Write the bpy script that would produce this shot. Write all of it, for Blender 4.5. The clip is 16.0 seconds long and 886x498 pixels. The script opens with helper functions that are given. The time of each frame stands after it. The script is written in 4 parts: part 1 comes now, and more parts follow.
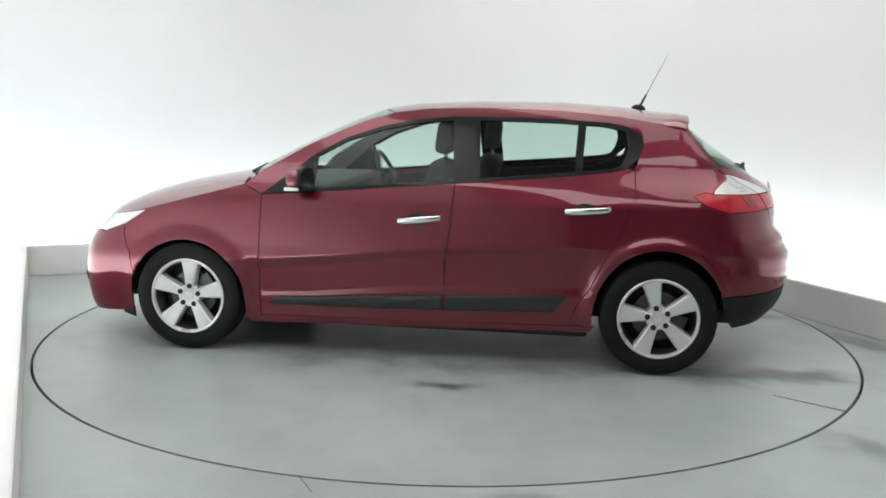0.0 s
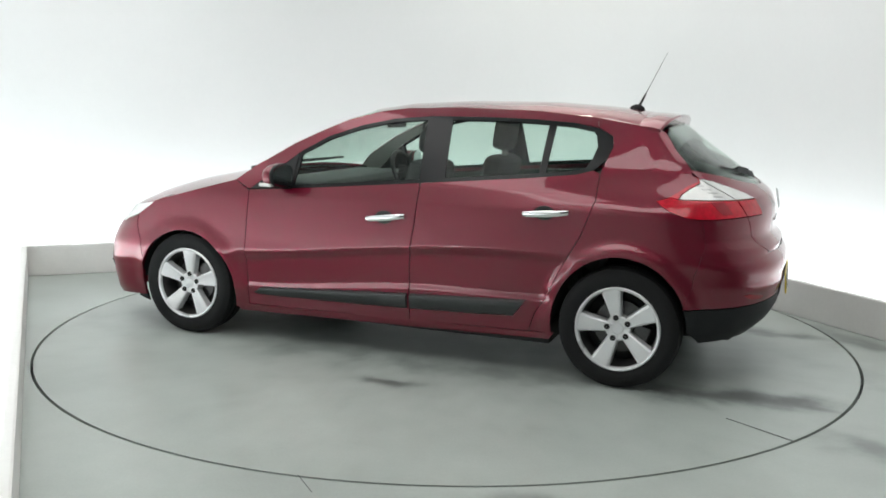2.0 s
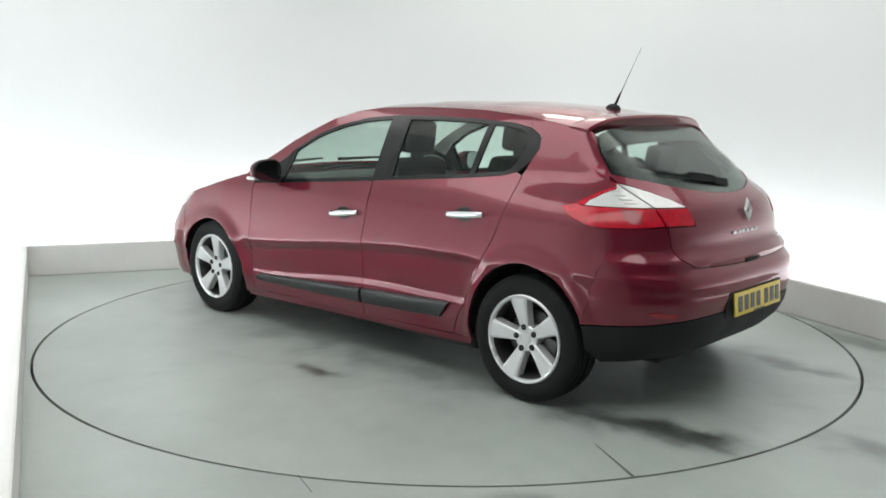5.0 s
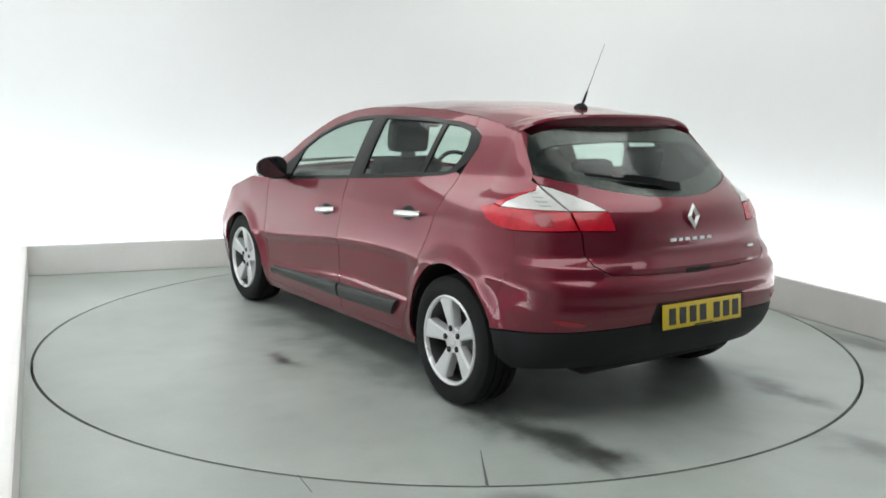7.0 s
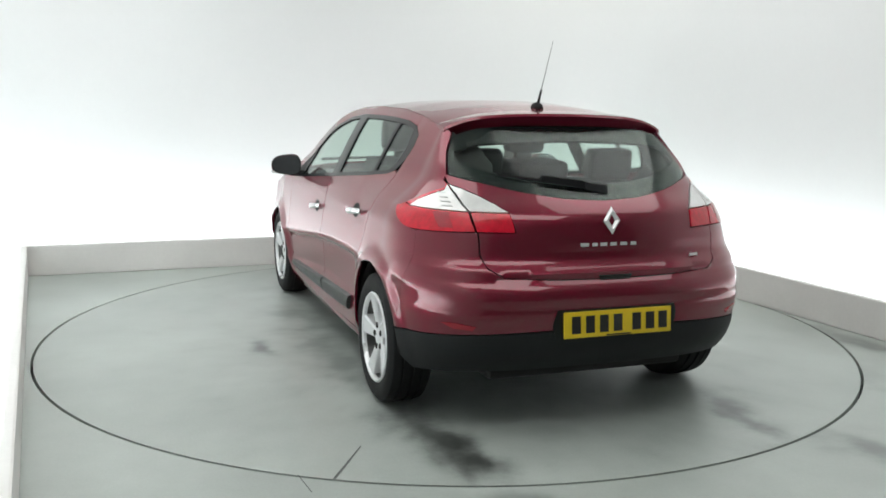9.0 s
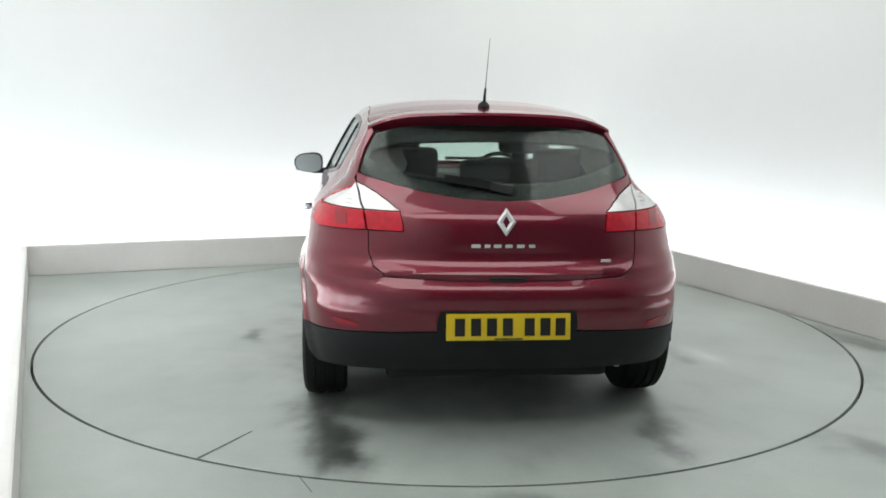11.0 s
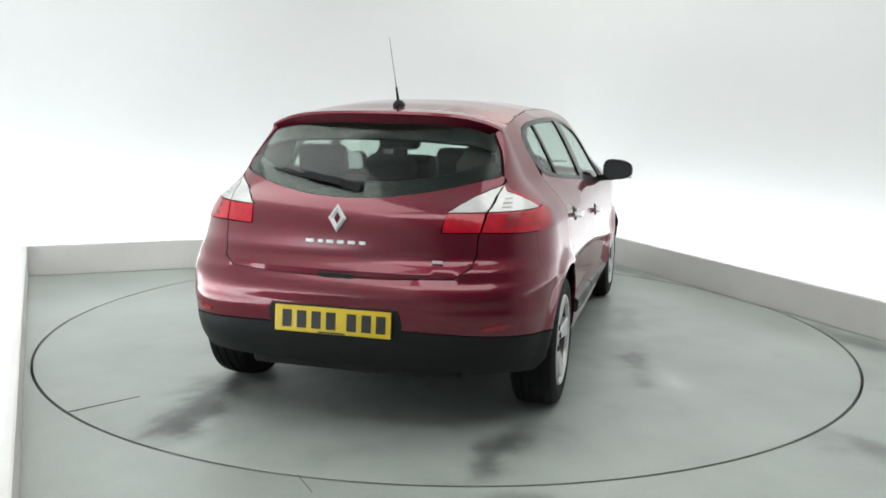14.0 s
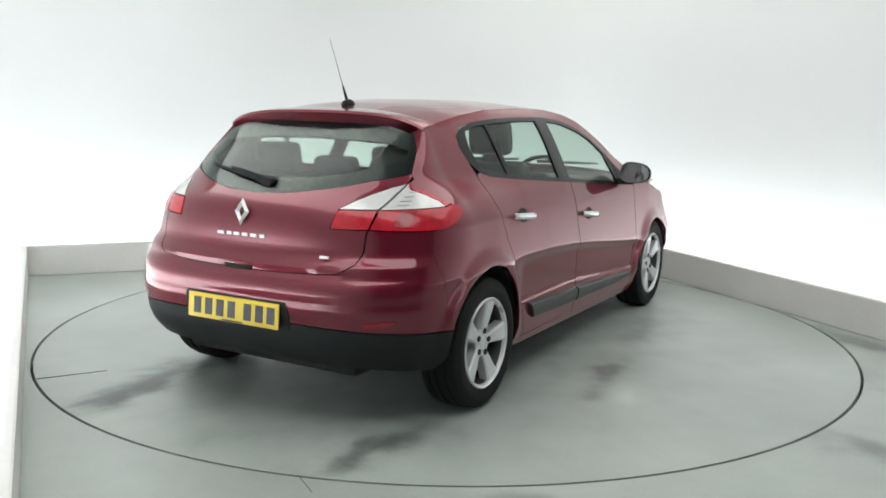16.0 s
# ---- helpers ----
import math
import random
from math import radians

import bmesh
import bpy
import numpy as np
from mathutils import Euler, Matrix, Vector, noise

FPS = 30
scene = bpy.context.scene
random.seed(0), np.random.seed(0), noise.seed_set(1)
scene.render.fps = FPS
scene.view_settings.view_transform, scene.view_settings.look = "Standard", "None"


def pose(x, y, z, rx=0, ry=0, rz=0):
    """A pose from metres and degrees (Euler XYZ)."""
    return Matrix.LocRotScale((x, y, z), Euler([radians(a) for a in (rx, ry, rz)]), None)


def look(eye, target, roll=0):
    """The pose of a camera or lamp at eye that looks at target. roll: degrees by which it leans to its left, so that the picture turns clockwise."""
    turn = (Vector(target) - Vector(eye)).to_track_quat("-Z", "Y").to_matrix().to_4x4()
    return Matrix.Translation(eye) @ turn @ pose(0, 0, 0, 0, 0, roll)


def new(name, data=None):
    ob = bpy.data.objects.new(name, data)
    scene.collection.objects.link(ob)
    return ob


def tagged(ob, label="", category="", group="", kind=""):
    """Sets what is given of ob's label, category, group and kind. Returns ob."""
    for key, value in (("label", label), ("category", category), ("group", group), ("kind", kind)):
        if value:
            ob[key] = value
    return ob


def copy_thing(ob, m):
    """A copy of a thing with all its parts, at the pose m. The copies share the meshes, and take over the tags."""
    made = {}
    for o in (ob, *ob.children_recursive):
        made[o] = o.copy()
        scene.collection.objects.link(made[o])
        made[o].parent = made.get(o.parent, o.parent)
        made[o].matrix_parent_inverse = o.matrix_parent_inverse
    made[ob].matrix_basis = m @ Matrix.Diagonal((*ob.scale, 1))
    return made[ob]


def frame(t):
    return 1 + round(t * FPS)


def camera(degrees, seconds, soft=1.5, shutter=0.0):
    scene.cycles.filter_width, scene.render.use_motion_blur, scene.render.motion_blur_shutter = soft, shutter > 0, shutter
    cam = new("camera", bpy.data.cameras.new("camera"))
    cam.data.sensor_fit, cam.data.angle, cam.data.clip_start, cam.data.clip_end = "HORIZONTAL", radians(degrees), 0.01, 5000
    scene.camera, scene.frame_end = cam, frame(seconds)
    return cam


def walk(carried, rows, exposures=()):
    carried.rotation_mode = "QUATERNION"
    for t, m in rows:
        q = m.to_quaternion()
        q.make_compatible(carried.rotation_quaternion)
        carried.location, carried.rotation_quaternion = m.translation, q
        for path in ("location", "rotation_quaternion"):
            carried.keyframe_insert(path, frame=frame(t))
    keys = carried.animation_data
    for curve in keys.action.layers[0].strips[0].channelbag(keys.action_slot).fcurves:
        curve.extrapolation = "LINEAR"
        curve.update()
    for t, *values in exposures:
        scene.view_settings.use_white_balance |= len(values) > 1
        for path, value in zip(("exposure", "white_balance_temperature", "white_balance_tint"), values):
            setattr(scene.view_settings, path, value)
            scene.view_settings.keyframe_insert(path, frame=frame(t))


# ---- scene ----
EXPO = 0.04
W_TOP = 127.0
W_FRONT = 46.0
W_COVE = 5.2
FLOOR_RGB = (0.385, 0.428, 0.400)
# ---- camera: fixed on its post beside the entrance ----
EYE = Vector((0.0, -5.6395, 1.4266))
PAN, TILT = 0.0057, 0.1610
AIM = EYE + Vector((-math.sin(PAN) * math.cos(TILT), math.cos(PAN) * math.cos(TILT), -math.sin(TILT)))
cam = camera(52.67, 16.0, soft=1.7)
walk(cam, [(0.0, look(EYE, AIM, 0.974)), (16.0, look(EYE, AIM, 0.974))], exposures=[(0.0, EXPO), (16.0, EXPO)])

# ---- plan of the photo bay: a square pen of low kerbs before white walls ----
A = Vector((-3.37, 1.40, 0.0))
C = Vector((1.19, 3.23, 0.0))
DOWN = Vector((0.417, -0.909, 0.0))
RIGHT = Vector((0.909, 0.417, 0.0))
BACK = Vector((-0.401, 0.916, 0.0))
KERB_H = 0.245
GAP = 0.58
R_DISC = 2.438
CAR_OFF = Vector((0.069, -0.041, 0.0))
TURN = [(0.0, 172.13), (0.5, 168.76), (1.0, 165.39), (1.5, 162.04), (2.0, 158.64), (2.5, 155.20), (3.0, 151.72), (3.5, 148.24),
        (4.0, 144.77), (5.0, 137.85), (6.0, 130.95), (6.5, 127.52), (7.0, 124.06), (7.5, 120.66), (8.0, 117.23), (8.5, 113.77), (9.0, 110.26),
        (10.0, 103.25), (11.0, 96.19), (11.5, 92.66), (12.0, 89.10), (12.5, 85.60), (13.0, 82.05), (13.5, 78.54), (14.0, 74.98),
        (14.5, 71.48), (15.0, 67.93), (15.5, 64.43), (16.0, 60.90)]

# ---- light ----
world = bpy.data.worlds.new("world")
scene.world = world
world.use_nodes = True
world.node_tree.nodes["Background"].inputs[0].default_value = (0.9, 0.95, 1.0, 1)
world.node_tree.nodes["Background"].inputs[1].default_value = 0.05


def area(name, m, sx, sy, watts, colour):
    d = bpy.data.lights.new(name, "AREA")
    d.shape, d.size, d.size_y, d.energy, d.color = "RECTANGLE", sx, sy, watts, colour
    ob = new(name, d)
    ob.matrix_world = m
    return ob


for lx, ly, wide, share in ((-2.05, -0.70, 1.8, 0.46), (1.75, 0.0, 2.3, 0.46)):
    area("ceiling_light", pose(lx, ly, 3.75, 0, 0, 24.6), wide, 5.2, W_TOP * share, (1.0, 0.985, 0.96))

# added fill over the camera side, no known lamp there
area("front_fill_light", look((0.1, -3.9, 3.85), (0.1, -3.89, 0)), 4.5, 1.2, W_FRONT, (1.0, 0.985, 0.96))
area("corner_light", look((1.15, 3.1, 3.85), (1.15, 3.11, 0)), 0.7, 0.7, 9.0, (1.0, 0.93, 0.82))


def cove(p, q, out, watts, up=0.66):
    """A strip of tubes behind a kerb, shining up and onto the wall."""
    mid = (p + q) / 2 + out * 0.16 + Vector((0, 0, 0.10))
    along = (q - p).normalized()
    zax = -(out * 0.75 + Vector((0, 0, up))).normalized()
    yax = zax.cross(along).normalized()
    xax = yax.cross(zax)
    m = Matrix((xax, yax, zax)).transposed().to_4x4()
    m.translation = mid
    return area("cove_light", m, (q - p).length, 0.12, watts * (q - p).length, (0.93, 0.98, 1.0))


cove(A, C, BACK, W_COVE)
cove(C, C + DOWN * 6.5, RIGHT, W_COVE)
cove(A, A + DOWN * 5.2, -RIGHT, W_COVE * 2.2, 0.15)

# ---- materials ----


def nodes_of(name):
    m = bpy.data.materials.new(name)
    m.use_nodes = True
    nt = m.node_tree
    return m, nt, nt.nodes["Principled BSDF"]


def mat(name, colour, rough=0.5, metal=0.0, vary=0.12, scale=6.0, fine=60.0, bump=0.0, coat=0.0, rvary=0.1, emit=0.0, spec=0.5):
    """A painted, moulded or metal surface with soft blotches, fine grain and a little relief."""
    m, nt, b = nodes_of(name)
    L = nt.links.new
    tc = nt.nodes.new("ShaderNodeTexCoord")
    n1 = nt.nodes.new("ShaderNodeTexNoise")
    n1.inputs["Scale"].default_value, n1.inputs["Detail"].default_value = scale, 4
    n2 = nt.nodes.new("ShaderNodeTexNoise")
    n2.inputs["Scale"].default_value, n2.inputs["Detail"].default_value = fine, 3
    L(tc.outputs["Object"], n1.inputs["Vector"])
    L(tc.outputs["Object"], n2.inputs["Vector"])
    add = nt.nodes.new("ShaderNodeMath")
    add.operation = "MULTIPLY_ADD"
    L(n2.outputs["Fac"], add.inputs[0])
    add.inputs[1].default_value = 0.35
    L(n1.outputs["Fac"], add.inputs[2])
    ramp = nt.nodes.new("ShaderNodeMapRange")
    L(add.outputs[0], ramp.inputs["Value"])
    ramp.inputs["From Min"].default_value, ramp.inputs["From Max"].default_value = 0.4, 0.95
    ramp.inputs["To Min"].default_value, ramp.inputs["To Max"].default_value = 1 - vary, 1 + vary
    mul = nt.nodes.new("ShaderNodeVectorMath")
    mul.operation = "SCALE"
    mul.inputs[0].default_value = colour
    L(ramp.outputs[0], mul.inputs["Scale"])
    L(mul.outputs[0], b.inputs["Base Color"])
    rr = nt.nodes.new("ShaderNodeMapRange")
    L(n1.outputs["Fac"], rr.inputs["Value"])
    rr.inputs["From Min"].default_value, rr.inputs["From Max"].default_value = 0.3, 0.7
    rr.inputs["To Min"].default_value, rr.inputs["To Max"].default_value = max(0.01, rough - rvary * rough), min(1, rough + rvary * rough)
    L(rr.outputs[0], b.inputs["Roughness"])
    b.inputs["Metallic"].default_value = metal
    b.inputs["Specular IOR Level"].default_value = spec
    if coat:
        b.inputs["Coat Weight"].default_value, b.inputs["Coat Roughness"].default_value = coat, 0.04
    if bump:
        bp = nt.nodes.new("ShaderNodeBump")
        bp.inputs["Strength"].default_value, bp.inputs["Distance"].default_value = bump, 0.002
        L(n2.outputs["Fac"], bp.inputs["Height"])
        L(bp.outputs[0], b.inputs["Normal"])
    if emit:
        b.inputs["Emission Color"].default_value, b.inputs["Emission Strength"].default_value = (*colour, 1), emit
    return m


def glass_mat(name, tint, gloss=1.0, ior=1.5):
    m, nt, b = nodes_of(name)
    nt.nodes.remove(b)
    L = nt.links.new
    tr = nt.nodes.new("ShaderNodeBsdfTransparent")
    tr.inputs[0].default_value = (*tint, 1)
    gl = nt.nodes.new("ShaderNodeBsdfGlossy")
    gl.inputs["Roughness"].default_value = 0.02
    gl.inputs["Color"].default_value = (gloss, gloss, gloss, 1)
    lw = nt.nodes.new("ShaderNodeLayerWeight")
    lw.inputs[0].default_value = 0.5
    pw = nt.nodes.new("ShaderNodeMath")
    pw.operation, pw.inputs[1].default_value = "POWER", 4.0
    L(lw.outputs["Facing"], pw.inputs[0])
    fr = nt.nodes.new("ShaderNodeMath")
    fr.operation, fr.inputs[1].default_value, fr.inputs[2].default_value = "MULTIPLY_ADD", 0.48, 0.010
    L(pw.outputs[0], fr.inputs[0])
    mx = nt.nodes.new("ShaderNodeMixShader")
    L(fr.outputs[0], mx.inputs[0])
    L(tr.outputs[0], mx.inputs[1])
    L(gl.outputs[0], mx.inputs[2])
    L(mx.outputs[0], nt.nodes["Material Output"].inputs["Surface"])
    return m


def floor_mat(name, colour, stains_and_shade):
    """Painted concrete, scuffed, with dark oily streaks, painted-in shadow and wet patches painted pale as if
    reflecting: (x, y, turn, half length, half width, strength).
    """
    m, nt, b = nodes_of(name)
    L = nt.links.new
    tc = nt.nodes.new("ShaderNodeTexCoord")
    big = nt.nodes.new("ShaderNodeTexNoise")
    big.inputs["Scale"].default_value, big.inputs["Detail"].default_value = 0.9, 5
    mid = nt.nodes.new("ShaderNodeTexNoise")
    mid.inputs["Scale"].default_value, mid.inputs["Detail"].default_value, mid.inputs["Roughness"].default_value = 7.0, 6, 0.65
    fine = nt.nodes.new("ShaderNodeTexNoise")
    fine.inputs["Scale"].default_value, fine.inputs["Detail"].default_value = 90.0, 3
    soft = nt.nodes.new("ShaderNodeTexNoise")
    soft.inputs["Scale"].default_value, soft.inputs["Detail"].default_value, soft.inputs["Roughness"].default_value = 3.6, 2.5, 0.45
    for n in (big, mid, fine, soft):
        L(tc.outputs["Object"], n.inputs["Vector"])

    def op(kind, a, bb):
        n = nt.nodes.new("ShaderNodeMath")
        n.operation = kind
        for i, v in enumerate((a, bb)):
            if isinstance(v, (int, float)):
                n.inputs[i].default_value = v
            else:
                L(v, n.inputs[i])
        return n.outputs[0]

    def mapped(v, f0, f1, t0, t1):
        n = nt.nodes.new("ShaderNodeMapRange")
        L(v, n.inputs["Value"])
        n.inputs["From Min"].default_value, n.inputs["From Max"].default_value = f0, f1
        n.inputs["To Min"].default_value, n.inputs["To Max"].default_value = t0, t1
        return n.outputs[0]

    tone = op("MULTIPLY", mapped(big.outputs["Fac"], 0.3, 0.7, 0.85, 1.10), mapped(mid.outputs["Fac"], 0.3, 0.7, 0.95, 1.05))
    tone = op("MULTIPLY", tone, mapped(fine.outputs["Fac"], 0.3, 0.7, 0.97, 1.03))
    wet = None
    for x, y, turn, hl, hw, strength in stains_and_shade:
        mp = nt.nodes.new("ShaderNodeMapping")
        mp.vector_type = "TEXTURE"
        mp.inputs["Location"].default_value = (x, y, 0)
        mp.inputs["Rotation"].default_value = (0, 0, radians(turn))
        mp.inputs["Scale"].default_value = (hl, hw, 10)
        L(tc.outputs["Object"], mp.inputs["Vector"])
        ln = nt.nodes.new("ShaderNodeVectorMath")
        ln.operation = "LENGTH"
        L(mp.outputs[0], ln.inputs[0])
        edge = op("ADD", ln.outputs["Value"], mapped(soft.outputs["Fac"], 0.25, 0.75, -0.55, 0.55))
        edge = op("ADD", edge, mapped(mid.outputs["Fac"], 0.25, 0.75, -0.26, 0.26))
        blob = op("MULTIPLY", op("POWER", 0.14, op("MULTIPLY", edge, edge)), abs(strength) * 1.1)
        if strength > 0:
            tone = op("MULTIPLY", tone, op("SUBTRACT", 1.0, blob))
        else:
            # negative strength: the wall's reflection in a wet patch, lightened into the colour
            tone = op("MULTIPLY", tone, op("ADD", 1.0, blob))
        wet = blob if wet is None else op("MAXIMUM", wet, blob)
    mul = nt.nodes.new("ShaderNodeVectorMath")
    mul.operation = "SCALE"
    mul.inputs[0].default_value = colour
    L(tone, mul.inputs["Scale"])
    L(mul.outputs[0], b.inputs["Base Color"])
    rough = mapped(mid.outputs["Fac"], 0.3, 0.7, 0.34, 0.44)
    if wet is not None:
        rough = op("SUBTRACT", rough, op("MULTIPLY", wet, 0.07))
    L(rough, b.inputs["Roughness"])
    bp = nt.nodes.new("ShaderNodeBump")
    bp.inputs["Strength"].default_value, bp.inputs["Distance"].default_value = 0.12, 0.001
    L(fine.outputs["Fac"], bp.inputs["Height"])
    L(bp.outputs[0], b.inputs["Normal"])
    return m


PAINT = mat("red_paint", (0.148, 0.0040, 0.0190), 0.34, 0.55, vary=0.03, scale=3, fine=30, coat=1.0, rvary=0.0, spec=0.3)
PAINT.node_tree.nodes["Principled BSDF"].inputs["Coat IOR"].default_value = 1.6
PAINT.node_tree.nodes["Principled BSDF"].inputs["Specular Tint"].default_value = (0.85, 0.35, 0.42, 1)
PAINT.node_tree.nodes["Principled BSDF"].inputs["Coat Roughness"].default_value = 0.025
BLACK = mat("black_plastic", (0.0085, 0.010, 0.011), 0.6, vary=0.2, fine=300, bump=0.2, spec=0.3)
STRIPM = mat("satin_black_plastic", (0.016, 0.019, 0.019), 0.36, vary=0.2, fine=300, bump=0.15, spec=0.5)
GLOSSBLACK = mat("gloss_black_trim", (0.010, 0.011, 0.012), 0.2, vary=0.1, spec=0.25)
DARKRED = mat("dark_red_lens", (0.30, 0.004, 0.018), 0.2, vary=0.1, scale=30, coat=0.5)
LENSGREY = mat("lens_rib", (0.40, 0.41, 0.41), 0.3, 0.2, vary=0.1)
DARK = mat("dark_underside", (0.012, 0.012, 0.012), 0.8, vary=0.3)
RUBBER = mat("tyre_rubber", (0.0085, 0.009, 0.0095), 0.75, vary=0.25, fine=120, bump=0.3, spec=0.25)
ALLOY = mat("alloy_wheel", (0.70, 0.71, 0.72), 0.30, 0.4, vary=0.06, fine=200)
STEEL = mat("brake_steel", (0.10, 0.10, 0.10), 0.45, 0.8, vary=0.15)
CHROME = mat("chrome", (0.78, 0.79, 0.80), 0.12, 1.0, vary=0.02)
MIRROR = mat("mirror_glass", (0.32, 0.34, 0.35), 0.03, 1.0, vary=0.01)
GLASS = glass_mat("window_glass", (0.85, 0.91, 0.88))
REDLENS = mat("red_lens", (0.50, 0.003, 0.020), 0.20, vary=0.30, scale=30, fine=150, coat=0.5, spec=0.3)
CLEARLENS = mat("clear_lens", (0.68, 0.69, 0.68), 0.16, 0.1, vary=0.08, scale=25, fine=160, coat=1.0)
FABRIC = mat("seat_fabric", (0.045, 0.047, 0.05), 0.9, vary=0.2, fine=500, bump=0.4)
TRIMGREY = mat("interior_trim", (0.06, 0.063, 0.065), 0.7, vary=0.15, fine=200, bump=0.2)
LINING = mat("head_lining", (0.30, 0.31, 0.30), 0.9, vary=0.06)
YELLOW = mat("plate_yellow", (0.72, 0.52, 0.02), 0.35, vary=0.04)
INK = mat("plate_ink", (0.015, 0.015, 0.015), 0.4)
WALL = mat("white_wall_paint", (0.80, 0.82, 0.82), 0.6, vary=0.02, scale=0.7, fine=25, bump=0.05)
GREYWALL = mat("unseen_wall_grey", (0.16, 0.16, 0.165), 0.7, vary=0.05, scale=0.7, fine=25, bump=0.05)
KERBM = mat("kerb_paint", (0.74, 0.735, 0.715), 0.55, vary=0.05, scale=2.5, fine=40, bump=0.15)
CEIL = mat("ceiling_paint", (0.75, 0.76, 0.76), 0.8, vary=0.02, scale=1)
JOINT = mat("worn_joint", (0.11, 0.12, 0.115), 0.7, vary=0.3)
MARK = mat("yellowed_paint", (0.62, 0.58, 0.30), 0.6, vary=0.25, scale=14, fine=90)
GROOVE = mat("dark_groove", (0.014, 0.016, 0.016), 0.7, vary=0.3)
FLOORM = floor_mat("painted_concrete", FLOOR_RGB, [(1.80, -1.93, -58, 0.36, 0.15, 0.46), (0.33, -2.53, 0, 0.18, 0.06, 0.35), (1.55, 2.15, -65, 0.55, 0.12, 0.40), (2.55, -0.15, -65, 0.60, 0.13, 0.40), (2.25, -0.95, -60, 0.5, 0.2, 0.18)])
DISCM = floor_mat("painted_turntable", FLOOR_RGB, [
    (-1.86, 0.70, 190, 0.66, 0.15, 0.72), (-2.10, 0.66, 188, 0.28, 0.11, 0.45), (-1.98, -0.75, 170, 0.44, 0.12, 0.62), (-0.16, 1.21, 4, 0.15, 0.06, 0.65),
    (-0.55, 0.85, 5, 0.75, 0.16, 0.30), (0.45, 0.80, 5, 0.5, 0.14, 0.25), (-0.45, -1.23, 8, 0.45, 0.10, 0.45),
    # last entry: the car's soft shadow, with grime, painted into the disc
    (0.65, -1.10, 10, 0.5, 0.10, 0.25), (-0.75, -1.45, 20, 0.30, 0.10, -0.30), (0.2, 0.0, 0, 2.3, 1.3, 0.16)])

# ---- mesh helpers ----


def finish(name, bm, material, smooth=True, angle=0.6):
    bmesh.ops.recalc_face_normals(bm, faces=bm.faces)
    if smooth:
        for f in bm.faces:
            f.smooth = True
        for e in bm.edges:
            if len(e.link_faces) == 2 and e.calc_face_angle(0) > angle:
                e.smooth = False
    me = bpy.data.meshes.new(name)
    bm.to_mesh(me)
    bm.free()
    me.materials.append(material)
    return me


def part(name, bm, material, parent, label="", smooth=True, angle=0.6):
    """One mesh object under a thing or under a part."""
    ob = new(name, finish(name, bm, material, smooth, angle))
    ob.parent = parent
    if label:
        ob["label"] = label
    return ob


def box(bm, lo, hi, bevel=0.0):
    vs = bmesh.ops.create_cube(bm, size=1)["verts"]
    for v in vs:
        v.co = Vector([l + (h - l) * (c + 0.5) for l, h, c in zip(lo, hi, v.co)])
    if bevel:
        es = {e for v in vs for e in v.link_edges}
        bmesh.ops.bevel(bm, geom=list(es), offset=bevel, segments=3, affect="EDGES", profile=0.6)
    return bm


def lathe(bm, prof, seg=48):
    """Turns (radius, along) about the y axis."""
    rings = []
    for r, a in prof:
        rings.append([bm.verts.new((r * math.cos(2 * math.pi * i / seg), a, r * math.sin(2 * math.pi * i / seg))) for i in range(seg)])
    for p, q in zip(rings, rings[1:]):
        for i in range(seg):
            bm.faces.new((p[i], p[(i + 1) % seg], q[(i + 1) % seg], q[i]))
    return rings


def prism(p, q, h0, h1, thick, out):
    """An upright board from p to q, thickness towards out."""
    bm = bmesh.new()
    ring = [p, q, q + out * thick, p + out * thick]
    lo = [bm.verts.new((v.x, v.y, h0)) for v in ring]
    hi = [bm.verts.new((v.x, v.y, h1)) for v in ring]
    bm.faces.new(lo[::-1])
    bm.faces.new(hi)
    for i in range(4):
        bm.faces.new((lo[i], lo[(i + 1) % 4], hi[(i + 1) % 4], hi[i]))
    return bm


# ---- structure ----
def structure(name, bm, material, label, category, smooth=False):
    return tagged(new(name, finish(name, bm, material, smooth)), label, category, kind="structure")


bm = bmesh.new()
R_HOLE = R_DISC + 0.016
seg = 160
inner = [bm.verts.new((R_HOLE * math.cos(2 * math.pi * i / seg), R_HOLE * math.sin(2 * math.pi * i / seg), 0)) for i in range(seg)]
pit = [bm.verts.new((v.co.x, v.co.y, -0.05)) for v in inner]
outer = [bm.verts.new((12 * math.cos(2 * math.pi * i / seg), 12 * math.sin(2 * math.pi * i / seg), 0)) for i in range(seg)]
for i in range(seg):
    j = (i + 1) % seg
    bm.faces.new((inner[i], inner[j], outer[j], outer[i]))
    bm.faces.new((pit[i], pit[j], inner[j], inner[i]))
structure("floor", bm, FLOORM, "grey painted concrete floor, scuffed and stained", "floor")
bm = bmesh.new()
bmesh.ops.create_circle(bm, cap_ends=True, segments=96, radius=R_HOLE + 0.02, matrix=Matrix.Translation((0, 0, -0.045)))
structure("turntable_pit", bm, GROOVE, "dark pit under the turntable's edge", "pit")

LB = A - RIGHT * GAP + BACK * GAP
RB = C + RIGHT * GAP + BACK * GAP
along = (RB - LB).normalized()
path = [LB - along * 0.1] + [(RB - along * 0.8) * (1 - t) ** 2 + RB * 2 * t * (1 - t) + (RB + DOWN * 0.8) * t ** 2 for t in [k / 20 for k in range(21)]] + [RB + DOWN * 10]
bm = bmesh.new()
rows = []
